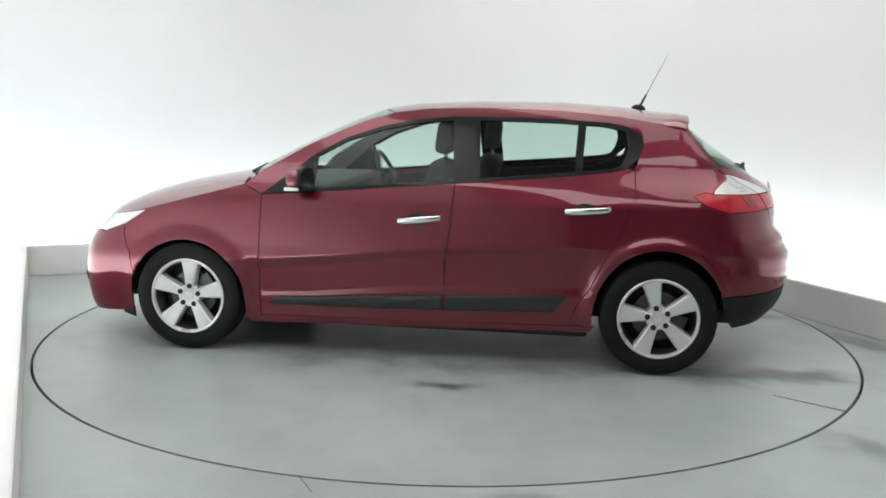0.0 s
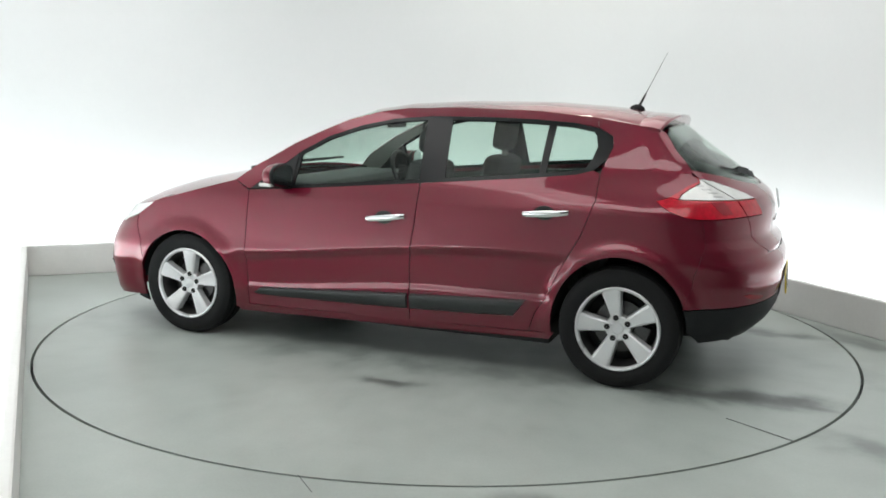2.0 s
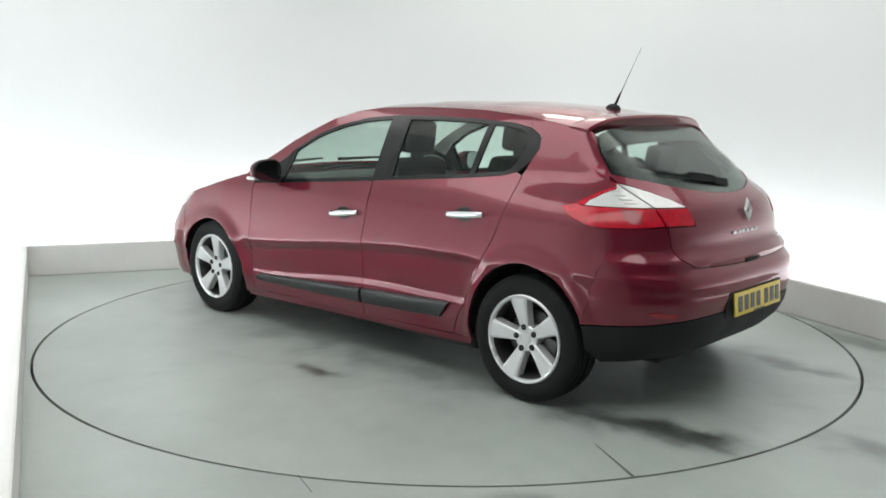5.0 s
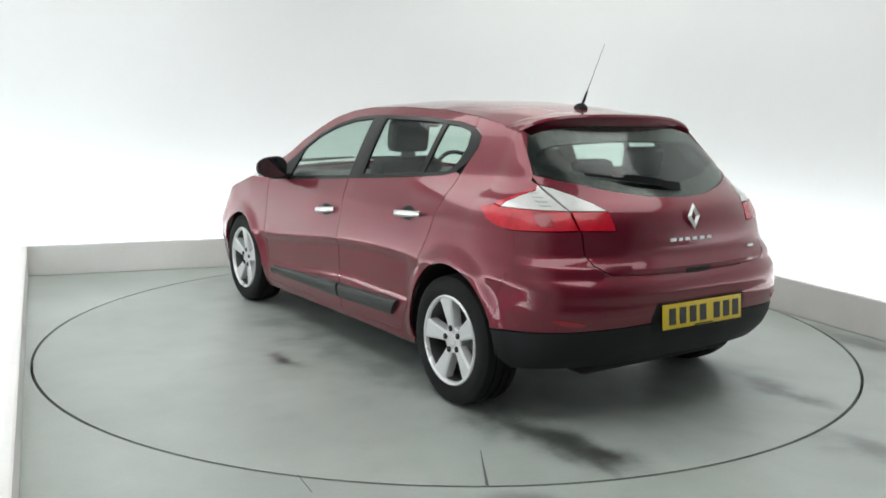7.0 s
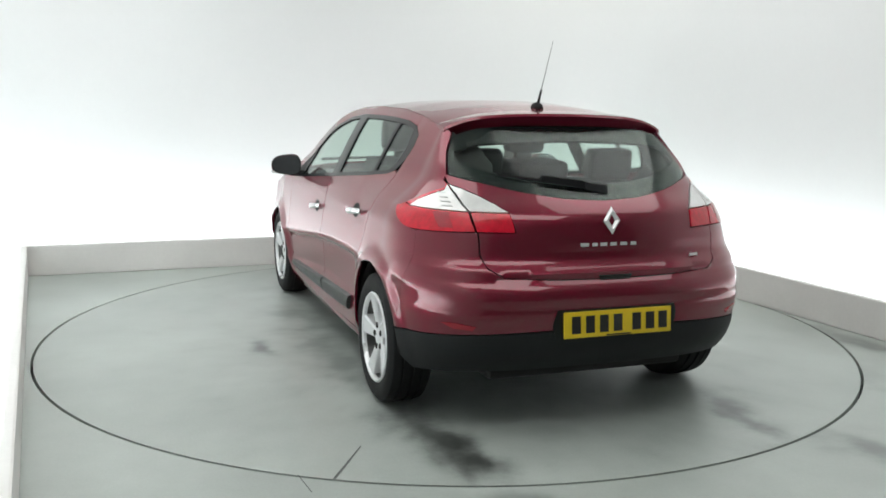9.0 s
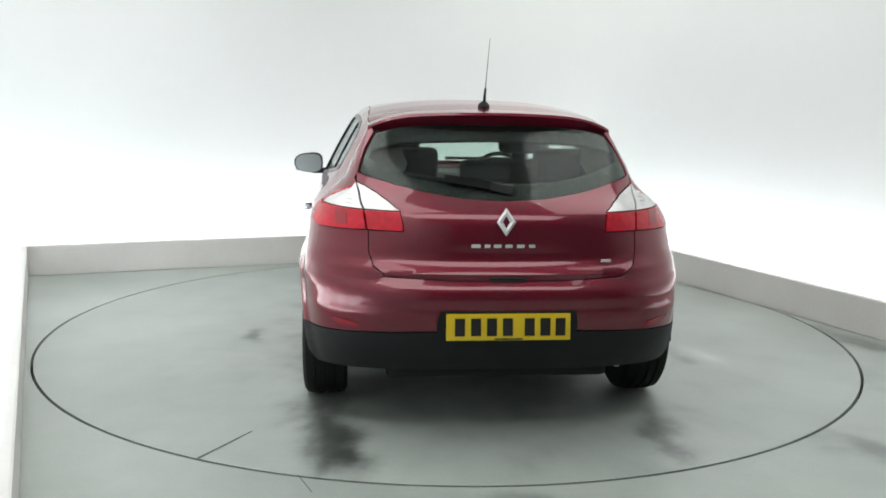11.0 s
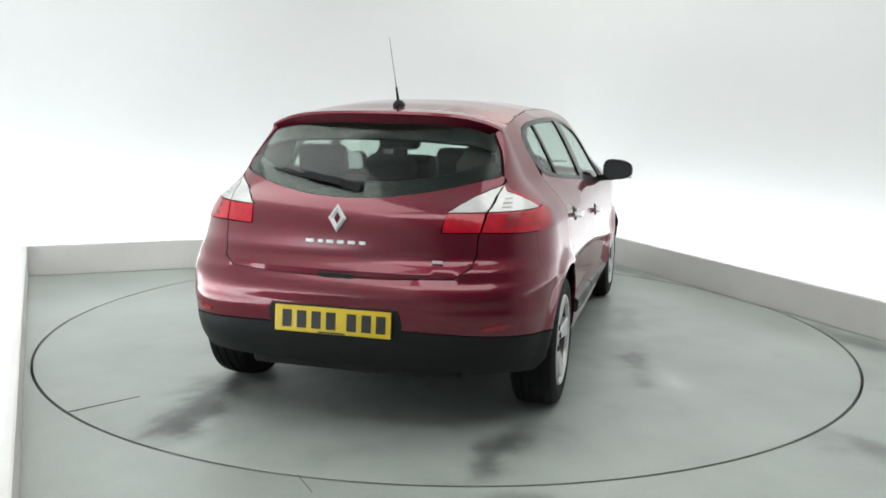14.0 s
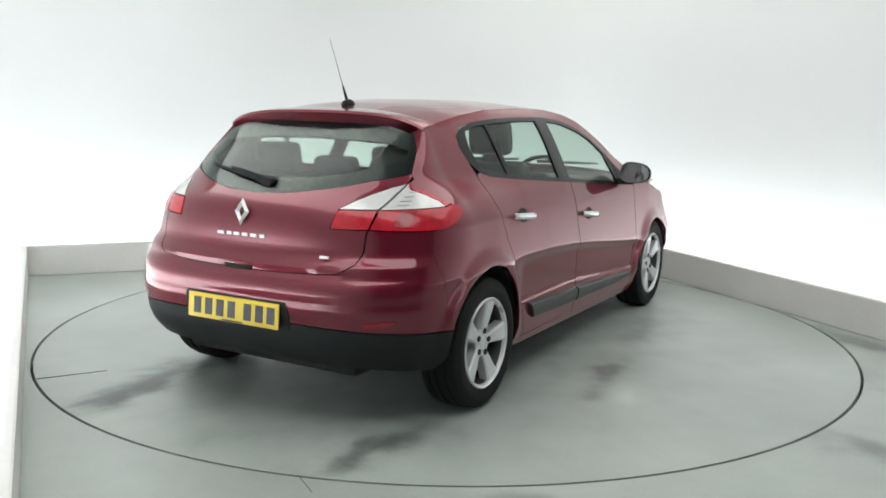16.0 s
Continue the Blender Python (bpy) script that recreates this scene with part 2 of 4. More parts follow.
for k, p in enumerate(path):
    d = (path[min(k + 1, len(path) - 1)] - path[max(k - 1, 0)]).normalized()
    o = p + Vector((-d.y, d.x, 0)) * 0.1
    rows.append([bm.verts.new(c) for c in ((p.x, p.y, 0), (p.x, p.y, 4.0), (o.x, o.y, 4.0), (o.x, o.y, 0))])
for p, q in zip(rows, rows[1:]):
    for k in range(4):
        bm.faces.new((p[k], p[(k + 1) % 4], q[(k + 1) % 4], q[k]))
structure("wall_north", bm, WALL, "smooth matt white wall with a rounded corner", "wall", smooth=True)
structure("wall_west", prism(LB, LB + DOWN * 9.7, 0, 4.0, 0.1, -RIGHT), WALL, "smooth matt white painted side wall", "wall")
# unseen wall, its grey stands in for a dim side in the car's reflections
structure("wall_south", prism(LB + DOWN * 9.6 - RIGHT * 0.1, RB + DOWN * 9.9 + RIGHT * 0.1, 0, 4.0, 0.1, DOWN), GREYWALL, "unseen dark grey wall added behind the camera", "wall")
mid = (LB + RB) / 2 + DOWN * 4.8
bm = bmesh.new()
box(bm, (-7.5, -7.5, 4.0), (7.5, 7.5, 4.1))
bmesh.ops.transform(bm, matrix=Matrix.Translation((mid.x, mid.y, 0)) @ pose(0, 0, 0, 0, 0, 24), verts=bm.verts)
structure("ceiling", bm, CEIL, "plain white ceiling", "ceiling")


def kerb(p, q, out, label):
    bm = prism(p, q, 0, KERB_H, 0.045, out)
    bmesh.ops.bevel(bm, geom=bm.edges[:], offset=0.006, segments=2, affect="EDGES")
    return structure("kerb", bm, KERBM, label, "kerb")


kerb(A - RIGHT * 0.045, C + RIGHT * 0.0, BACK, "low pale grey boarded kerb before the back wall")
kerb(C + BACK * 0.045, C + DOWN * 7.0, RIGHT, "low pale grey boarded kerb before the side wall")
kerb(A - BACK * 0.002, A + DOWN * 5.0, -RIGHT, "low pale grey boarded kerb, lit white from behind")

along = (C - A).normalized()
bm = prism(A + along * 0.01 - BACK * 0.0015, A + along * 0.11 - BACK * 0.0015, 0.07, KERB_H - 0.006, 0.002, BACK)
structure("paint_mark", bm, MARK, "yellowed paint mark at the kerb's end", "paint mark")

# added board, its white stands in for the overexposed floor beside the cove
for p, q, out, label in ((A - DOWN * 0.58 - RIGHT * 0.047, A + DOWN * 5.0 - RIGHT * 0.047, -RIGHT, "added white board between kerb and wall, white for the cove glare"),):
    structure("glare_strip", prism(p, q, 0.0, 0.006, GAP - 0.05, out), WALL, label, "floor")

# ---- turntable ----
turntable = tagged(new("turntable"), "round grey painted floor turntable with dark edge groove, stains and painted-in car shadow", "turntable")
bm = bmesh.new()
top = [bm.verts.new((R_DISC * math.cos(2 * math.pi * i / seg), R_DISC * math.sin(2 * math.pi * i / seg), 0)) for i in range(seg)]
low = [bm.verts.new((v.co.x, v.co.y, -0.04)) for v in top]
bm.faces.new(top)
for i in range(seg):
    bm.faces.new((low[i], low[(i + 1) % seg], top[(i + 1) % seg], top[i]))
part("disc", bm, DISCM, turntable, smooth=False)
bm = bmesh.new()
s0, s1 = Vector((-2.106, 1.225, 0)), Vector((-1.815, 1.045, 0))
ax = (s1 - s0).normalized()
nn = Vector((-ax.y, ax.x, 0))
for k in ((s0 - nn * 0.0055), (s0 + nn * 0.0055), (s1 + nn * 0.0015), (s1 - nn * 0.0015)):
    bm.verts.new((k.x, k.y, 0.0005))
bm.verts.ensure_lookup_table()
f = bm.faces.new(bm.verts[:])
ex = bmesh.ops.extrude_face_region(bm, geom=[f])
for v in ex["geom"]:
    if isinstance(v, bmesh.types.BMVert):
        v.co.z += 0.002
part("joint_strip", bm, JOINT, turntable, "dark joint at the disc's edge", smooth=False)
bm = prism(Vector((-0.565, -2.37, 0)), Vector((-0.49, -2.52, 0)), 0.0, 0.001, 0.004, Vector((1, 0, 0)))
structure("floor_joint", bm, JOINT, "short dark joint in the concrete floor", "joint")

# ---- car: the body's skin as a function of the way round it (u) and the height ----
def curve(xs, ys):
    xs, ys = np.array(xs), np.array(ys)
    spread = np.linspace(-0.008, 0.008, 5)
    return lambda v: float(np.interp(v + spread, xs, ys).mean())


PROFILE = curve([0.10, 0.16, 0.22, 0.32, 0.45, 0.575, 0.605, 0.62, 0.635, 0.70, 0.80, 0.89, 0.91, 0.99, 1.05, 1.15, 1.25, 1.31, 1.35, 1.38, 1.40, 1.42, 1.44],
                [0.79, 0.820, 0.845, 0.862, 0.873, 0.882, 0.888, 0.8925, 0.8915, 0.884, 0.872, 0.860, 0.854, 0.832, 0.802, 0.752, 0.698, 0.662, 0.632, 0.600, 0.570, 0.520, 0.44])
TAPER_LOW = curve([-1.8, -1.45, -1.2, -0.6, 0.6, 1.2, 1.45, 1.7], [0.97, 0.985, 0.995, 1.0, 1.0, 1.002, 0.988, 0.95])
TAPER_HIGH = curve([-1.8, -1.45, -1.2, -0.8, -0.3, 0.3, 0.95, 1.6], [0.78, 0.860, 0.912, 0.962, 1.0, 0.985, 0.92, 0.85])
TAIL = curve([0.20, 0.26, 0.30, 0.36, 0.42, 0.50, 0.53, 0.555, 0.575, 0.592, 0.615, 0.66, 0.685, 0.70, 0.715, 0.735, 0.78, 0.86, 0.92, 0.97, 1.00, 1.04, 1.10, 1.20, 1.30, 1.35, 1.40],
             [-1.86, -1.92, -1.97, -2.03, -2.058, -2.068, -2.076, -2.082, -2.080, -2.077, -2.089, -2.080, -2.058, -2.040, -2.056, -2.047, -2.004, -2.010, -2.003, -1.980, -1.948, -1.888, -1.802, -1.652, -1.508, -1.455, -1.43])
NOSE = curve([0.10, 0.16, 0.22, 0.33, 0.50, 0.60, 0.68, 0.73, 0.80], [2.00, 2.05, 2.08, 2.095, 2.10, 2.085, 2.05, 1.99, 1.90])
UR, UF, ARC = -1.40, 1.45, 0.80
N_TAIL = curve([0.55, 0.92, 1.04, 1.16], [3.3, 2.35, 2.4, 3.2])
N_NOSE = curve([0.40, 0.70], [4.6, 3.0])
U_END, U_TIP = UR - ARC * math.pi / 2, UF + ARC * math.pi / 2
WHEELS = ((1.318, 0.300, 0.345, 0.345), (-1.319, 0.302, 0.350, 0.385))


def smoothstep(a, b, v):
    k = min(1.0, max(0.0, (v - a) / (b - a)))
    return k * k * (3 - 2 * k)


def half_width(x, z):
    x = min(UF, max(UR, x))
    crease = 0.675 - 0.20 * smoothstep(-0.8, 1.7, x)
    lift = (crease - 0.62) * max(0.0, 1 - abs(z - 0.62) / 0.30)
    hi = smoothstep(0.88, 1.12, z)
    y = PROFILE(z - lift) * (TAPER_LOW(x) * (1 - hi) + TAPER_HIGH(x) * hi)
    # hollow of the doors between the crease and the lip over the rubbing strip
    lip = 0.432 - 0.085 * smoothstep(-0.35, 0.90, x)
    doors = smoothstep(-1.02, -0.90, x) * (1 - smoothstep(0.93, 1.06, x))
    hollow = (1 - smoothstep(crease - 0.030, crease + 0.002, z)) * (0.35 + 0.65 * smoothstep(lip - 0.012, lip + 0.016, z)) * smoothstep(0.20, 0.30, z)
    y -= 0.013 * doors * hollow
    # shoulder edge that runs from the rear door into the tail light
    tail = 1 - smoothstep(-1.30, -0.85, x)
    y += 0.013 * tail * (smoothstep(0.86, 0.962, z) - smoothstep(0.966, 1.09, z))
    # undercut of the front bumper
    y -= 0.014 * smoothstep(1.25, 1.45, x) * (1 - smoothstep(0.375, 0.405, z))
    return y


def flare(x, z):
    """The rolled-out lips round the wheel arches."""
    y = 0.0
    for cx, cz, rx, rz in WHEELS:
        d = math.hypot((x - cx) / rx, (z - cz) / rz)
        y += 0.020 * (1 - smoothstep(1.05, 1.22, d)) * smoothstep(0.20, 0.34, z)
    return y


def skin(u, z):
    """The point of the skin; u is x along the side, then runs round the tail or the nose, and past the middle to the other side."""
    side = 1
    if u < U_END:
        u, side = 2 * U_END - u, -1
    if u > U_TIP:
        u, side = 2 * U_TIP - u, -1
    if u < UR:
        a = (UR - u) / ARC
        y0 = half_width(UR, z)
        x = UR + (TAIL(z) - UR) * max(0.0, math.sin(a)) ** (2 / N_TAIL(z))
        y = y0 * max(0.0, math.cos(a)) ** (2 / N_TAIL(z))
    elif u > UF:
        a = (u - UF) / ARC
        y0 = half_width(UF, z)
        x = UF + (NOSE(z) - UF) * max(0.0, math.sin(a)) ** (2 / N_NOSE(z))
        y = y0 * max(0.0, math.cos(a)) ** (2 / N_NOSE(z))
    else:
        x, y = u, half_width(u, z)
    if y > 0.5:
        y += flare(x, z)
    return Vector((x, side * y, z))


def U(kind, v, z):
    """Where a point given by x or by y (X, Y behind; F: y in front) and z lies round the skin."""
    if kind == "X":
        if v < UR:
            k = min(1.0, (UR - v) / (UR - TAIL(z)))
            return UR - ARC * math.asin(min(1.0, k ** (N_TAIL(z) / 2))), z
        if v > UF:
            k = min(1.0, (v - UF) / (NOSE(z) - UF))
            return UF + ARC * math.asin(min(1.0, k ** (N_NOSE(z) / 2))), z
        return v, z
    end, n, base, sg = (U_END, N_TAIL(z), UR, -1) if kind == "Y" else (U_TIP, N_NOSE(z), UF, 1)
    k = min(1.0, abs(v) / half_width(base, z))
    u = base + sg * ARC * math.acos(min(1.0, k ** (n / 2)))
    return (u if v >= 0 else 2 * end - u), z


def shrink(poly, d):
    """The polygon drawn in by d all round."""
    n = len(poly)
    turn = sum(poly[i][0] * poly[(i + 1) % n][1] - poly[(i + 1) % n][0] * poly[i][1] for i in range(n))
    sg = 1 if turn > 0 else -1
    out = []
    for i in range(n):
        p, q, r = Vector(poly[i - 1]), Vector(poly[i]), Vector(poly[(i + 1) % n])
        a, b = (q - p), (r - q)
        if a.length < 1e-6 or b.length < 1e-6:
            out.append(tuple(q))
            continue
        a.normalize(), b.normalize()
        na, nb = Vector((-a.y, a.x)) * sg, Vector((-b.y, b.x)) * sg
        m = na + nb
        m = m / max(0.35, m.length_squared / 2) if m.length > 1e-4 else na
        out.append(tuple(q + m * d))
    return out


def lift_skin(bm, off, thick, side, step=0.045):
    """Cuts a flat layout into cells, lays it on the skin, off metres outside it, and gives it thickness inwards."""
    us = [v.co.x for v in bm.verts]
    zs = [v.co.z for v in bm.verts]
    for lo, hi, axis in ((min(us), max(us), 0), (min(zs), max(zs), 2)):
        k = math.ceil(lo / step)
        while k * step < hi:
            co, no = [0, 0, 0], [0, 0, 0]
            co[axis], no[axis] = k * step + 1e-5, 1
            bmesh.ops.bisect_plane(bm, geom=bm.verts[:] + bm.edges[:] + bm.faces[:], dist=1e-5, plane_co=co, plane_no=no)
            k += 1
    bmesh.ops.triangulate(bm, faces=[f for f in bm.faces if len(f.verts) > 4])
    lay = {}
    for v in bm.verts:
        u, z = v.co.x, v.co.z
        p = skin(u, z)
        e = 0.004
        n = (skin(u + e, z) - skin(u - e, z)).cross(skin(u, z + e) - skin(u, z - e))
        n.normalize()
        if n.dot(Vector((p.x * 0.35, p.y, 0.0))) < 0:
            n = -n
        lay[v] = (p, n)
    bottom = {}
    old_faces = bm.faces[:]
    border = [e for e in bm.edges if len(e.link_faces) == 1]
    for v, (p, n) in lay.items():
        v.co = p + n * off
        w = p + n * (off - thick)
        bottom[v] = w
    inner = {v: bm.verts.new(w) for v, w in bottom.items()}
    for f in old_faces:
        bm.faces.new([inner[v] for v in reversed(f.verts[:])])
    for e in border:
        a, b = e.verts
        try:
            bm.faces.new((a, b, inner[b], inner[a]))
        except ValueError:
            pass
    if side < 0:
        for v in bm.verts:
            v.co.y = -v.co.y


def panel(name, poly, material, parent, off=0.0, thick=0.012, gap=0.0009, side=1, label="", step=0.032):
    bm = bmesh.new()
    pts = shrink(poly, gap) if gap else poly
    bm.faces.new([bm.verts.new((u, 0, z)) for u, z in pts])
    lift_skin(bm, off, thick, side, step)
    return part(name, bm, material, parent, label, angle=0.7)


def frame_panel(name, poly, width, material, parent, off=0.0, thick=0.012, side=1, label=""):
    """A border of the given width just inside the outline."""
    bm = bmesh.new()
    a = [bm.verts.new((u, 0, z)) for u, z in poly]
    b = [bm.verts.new((u, 0, z)) for u, z in shrink(poly, width)]
    for i in range(len(a)):
        j = (i + 1) % len(a)
        bm.faces.new((a[i], a[j], b[j], b[i]))
    lift_skin(bm, off, thick, side)
    return part(name, bm, material, parent, label, angle=0.7)


def rounded(pts, n=5):
    """A smooth line through the points (Catmull-Rom)."""
    out = []
    for i in range(len(pts) - 1):
        p0, p1, p2, p3 = (Vector(pts[max(i - 1, 0)]), Vector(pts[i]), Vector(pts[i + 1]), Vector(pts[min(i + 2, len(pts) - 1)]))
        for k in range(n):
            t = k / n
            out.append(tuple(0.5 * (2 * p1 + (p2 - p0) * t + (2 * p0 - 5 * p1 + 4 * p2 - p3) * t * t + (3 * p1 - p0 - 3 * p2 + p3) * t ** 3)))
    return out + [tuple(pts[-1])]


def X(*pts):
    return [U("X", x, z) for x, z in pts]


def Yr(*pts):
    return [U("Y", y, z) for y, z in pts]


def Yf(*pts):
    return [U("F", y, z) for y, z in pts]


def arch(w, a0, a1, n=16, grow=0.0):
    cx, cz, rx, rz = WHEELS[w]
    return [(cx + (rx + grow) * math.cos(radians(a0 + (a1 - a0) * i / n)), cz + (rz + grow) * math.sin(radians(a0 + (a1 - a0) * i / n))) for i in range(n + 1)]


STRIP_TOP = curve([-0.85, -0.5, -0.15, 0.3, 0.8, 0.85], [0.420, 0.405, 0.389, 0.367, 0.340, 0.332])
STRIP_LOW = curve([-0.85, -0.5, -0.15, 0.3, 0.8, 0.85], [0.326, 0.310, 0.300, 0.292, 0.290, 0.300])


def rubbing_strip(door, s, x0, x1, front, back):
    """A proud, round-topped plastic moulding along the foot of a door; front and back: the length of its slanting ends."""
    bm = bmesh.new()
    n = 40
    rows = []
    for i in range(n + 1):
        t = i / n
        row = []
        for h, out in ((1.0, -0.004), (0.97, 0.010), (0.88, 0.020), (0.70, 0.024), (0.35, 0.022), (0.10, 0.016), (0.0, -0.004)):
            a, b = x0 - front * 0.45 * h, x1 + back * (1 - h)
            x = a + (b - a) * t
            z = STRIP_LOW(x) + (STRIP_TOP(x) - STRIP_LOW(x)) * h
            p = skin(x, z)
            row.append(bm.verts.new((p.x, s * (p.y + out), p.z)))
        rows.append(row)
    for p, q in zip(rows, rows[1:]):
        for k in range(6):
            bm.faces.new((p[k], p[k + 1], q[k + 1], q[k]))
        bm.faces.new((p[6], p[0], q[0], q[6]))
    bm.faces.new(rows[0])
    bm.faces.new(rows[-1][::-1])
    part("rubbing_strip", bm, STRIPM, door, "black plastic rubbing strip")


car = tagged(new("car"), "dark red five-door hatchback with alloy wheels, clean, parked on the turntable", "car")


ROOF_EDGE = [(0.985, 0.962), (0.88, 1.050), (0.65, 1.184), (0.48, 1.263), (0.32, 1.330), (0.16, 1.374), (-0.02, 1.397), (-0.34, 1.406), (-0.78, 1.396), (-1.09, 1.368), (-1.39, 1.322)]
DLO_F = [(0.600, 0.930), (0.598, 1.135), (0.42, 1.232), (0.22, 1.298), (0.03, 1.338), (-0.192, 1.357), (-0.212, 1.10), (-0.222, 0.9995)]
DLO_R = [(-0.300, 1.358), (-0.55, 1.358), (-0.78, 1.352), (-1.00, 1.338), (-1.13, 1.312), (-1.205, 1.275), (-1.215, 1.22), (-1.19, 1.155), (-1.13, 1.100), (-1.05, 1.077), (-0.80, 1.050), (-0.325, 1.009)]
BELT = [(0.870, 0.912), (0.600, 0.930), (-0.200, 0.998)]
LAMP_TOP = [(-1.53, 0.988), (-1.567, 1.012), (-1.608, 1.040), (-1.662, 1.068)]
LAMP_LOW = [(-1.66, 0.8875), (-1.58, 0.906), (-1.515, 0.935), (-1.472, 0.967)]
BONNET_EDGE = [(0.985, 0.962), (1.20, 0.905), (1.45, 0.838), (1.563, 0.804), (1.63, 0.760)]

for s in (1, -1):
    # front wing, doors, sill, quarter and roof side
    wing = X((0.8905, 0.20), (0.8905, 0.54), (0.8735, 0.908), (0.985, 0.962), *BONNET_EDGE[1:], (1.70, 0.714), (1.660, 0.56), (1.634, 0.446), *arch(0, 25, 198))
    panel("front_wing", wing, PAINT, car, side=s)
    door = panel("front_door", X((0.888, 0.225), (0.888, 0.54), *BELT, (-0.206, 0.99), (-0.192, 0.77), (-0.1625, 0.56), (-0.160, 0.235)), PAINT, car, side=s, step=0.016)
    rear_door = panel("rear_door", X((-0.163, 0.235), (-0.166, 0.56), (-0.1955, 0.77), (-0.2105, 1.0), *DLO_R[:-5:-1], (-1.165, 1.085), (-1.172, 0.96), (-1.113, 0.78), (-1.015, 0.60), (-0.955, 0.47), (-0.88, 0.35), (-0.846, 0.25)), PAINT, car, side=s, step=0.016)
    panel("sill", X((0.96, 0.175), (0.975, 0.222), (-0.84, 0.247), (-0.985, 0.252), (-0.960, 0.215)), PAINT, car, side=s, thick=0.012)
    quarter = X((-0.849, 0.252), (-0.883, 0.352), (-0.9575, 0.47), (-1.0175, 0.60), (-1.1155, 0.78), (-1.1745, 0.96), (-1.168, 1.092), *DLO_R[7:4:-1], (-1.13, 1.316), (-1.11, 1.366), (-1.39, 1.322)) \
        + Yr((0.556, 1.306), (0.551, 1.294), (0.596, 1.217), (0.625, 1.120), (0.640, 1.092)) + X(*LAMP_TOP[::-1], (-1.468, 0.968)) + rounded(X(*LAMP_LOW[::-1], (-1.690, 0.884)), 4) + X((-1.717, 0.78), (-1.677, 0.62), (-1.634, 0.446), *arch(1, 154, -8, 20))
    panel("rear_quarter", quarter, PAINT, car, side=s, gap=0.0006, step=0.018)
    rail = X(*ROOF_EDGE[:-1], (-1.11, 1.366), (-1.13, 1.316), *DLO_R[3::-1], *DLO_F[5:0:-1], (0.87, 0.915))
    panel("roof_side", rail, PAINT, car, side=s)
    panel("roof_side_trim", rail, LINING, car, side=s, off=-0.016, thick=0.004, gap=0.003)
    # black window surrounds and panes
    f_outline, r_outline = X(*DLO_F), X(*DLO_R)
    frame_panel("window_surround", f_outline, 0.020, GLOSSBLACK, door, off=0.001, side=s)
    frame_panel("window_surround", r_outline, 0.020, GLOSSBLACK, rear_door, off=0.001, side=s)
    panel("pillar_trim", X((-0.190, 1.357), (-0.302, 1.358), (-0.327, 1.009), (-0.222, 0.9995), (-0.210, 1.10)), GLOSSBLACK, car, side=s, off=0.001, label="gloss black middle pillar trim")
    panel("mirror_triangle", X((0.868, 0.916), (0.603, 0.932), (0.603, 1.130)), BLACK, door, side=s, off=0.001)
    g = panel("window_pane", f_outline, GLASS, door, side=s, off=-0.006, thick=0.004, gap=0.012)
    g.visible_shadow = False
    g = panel("window_pane", r_outline, GLASS, rear_door, side=s, off=-0.006, thick=0.004, gap=0.012)
    g.visible_shadow = False
    panel("window_divider", X((-0.905, 1.345), (-0.865, 1.348), (-0.85, 1.055), (-0.885, 1.058)), GLOSSBLACK, rear_door, side=s, off=-0.001, gap=0)
    panel("corner_trim", X((-1.085, 1.318), (-1.13, 1.309), (-1.20, 1.274), (-1.211, 1.22), (-1.186, 1.158), (-1.13, 1.104), (-1.07, 1.084), (-1.115, 1.15), (-1.135, 1.22), (-1.12, 1.28)), GLOSSBLACK, rear_door, side=s, off=0.0005, gap=0, label="gloss black window corner trim")
    # rubbing strips and handles
    rubbing_strip(door, s, 0.845, -0.150, 0.13, 0.0)
    rubbing_strip(rear_door, s, -0.172, -0.835, 0.0, 0.075)
    for dr, x0, z0, x1, z1 in ((door, 0.095, 0.792, -0.140, 0.818), (rear_door, -0.805, 0.872, -1.045, 0.890)):
        cx, cz = (x0 + x1) / 2 + 0.01, (z0 + z1) / 2
        # dark disc laid on the door paints the shade of the handle's recess
        panel("handle_shade", X(*[(cx + 0.058 * math.cos(k * math.pi / 8), cz + 0.036 * math.sin(k * math.pi / 8)) for k in range(16)]), DARK, dr, side=s, off=0.0015, thick=0.006, gap=0)
        bm = bmesh.new()
        n = 14
        rings = []
        for i in range(n + 1):
            t = i / n
            p = skin(x0 + (x1 - x0) * t, z0 + (z1 - z0) * t)
            bow = 0.012 + 0.026 * (math.sin(math.pi * min(1, max(0, t))) ** 0.5)
            h = 0.017 * (0.55 + 0.45 * math.sin(math.pi * (0.12 + 0.76 * t)) ** 0.6)
            rings.append([bm.verts.new((p.x, s * (p.y + bow + 0.008 * math.cos(a)), p.z + h * math.sin(a))) for a in [2 * math.pi * k / 10 for k in range(10)]])
        for p, q in zip(rings, rings[1:]):
            for k in range(10):
                bm.faces.new((p[k], p[(k + 1) % 10], q[(k + 1) % 10], q[k]))
        bm.faces.new(rings[0])
        bm.faces.new(rings[-1][::-1])
        part("handle", bm, CHROME, dr, "chrome door handle")
    # dark lining behind the shut lines
    panel("inner_lining", X((0.99, 0.20), (0.99, 0.93), (0.60, 0.92), (-0.2, 0.985), (-0.36, 1.0), (-0.8, 1.03), (-1.0, 1.03), (-0.98, 0.80), (-0.93, 0.60), (-0.88, 0.40), (-0.84, 0.22)), DARK, car, side=s, off=-0.03, thick=0.02, gap=0)
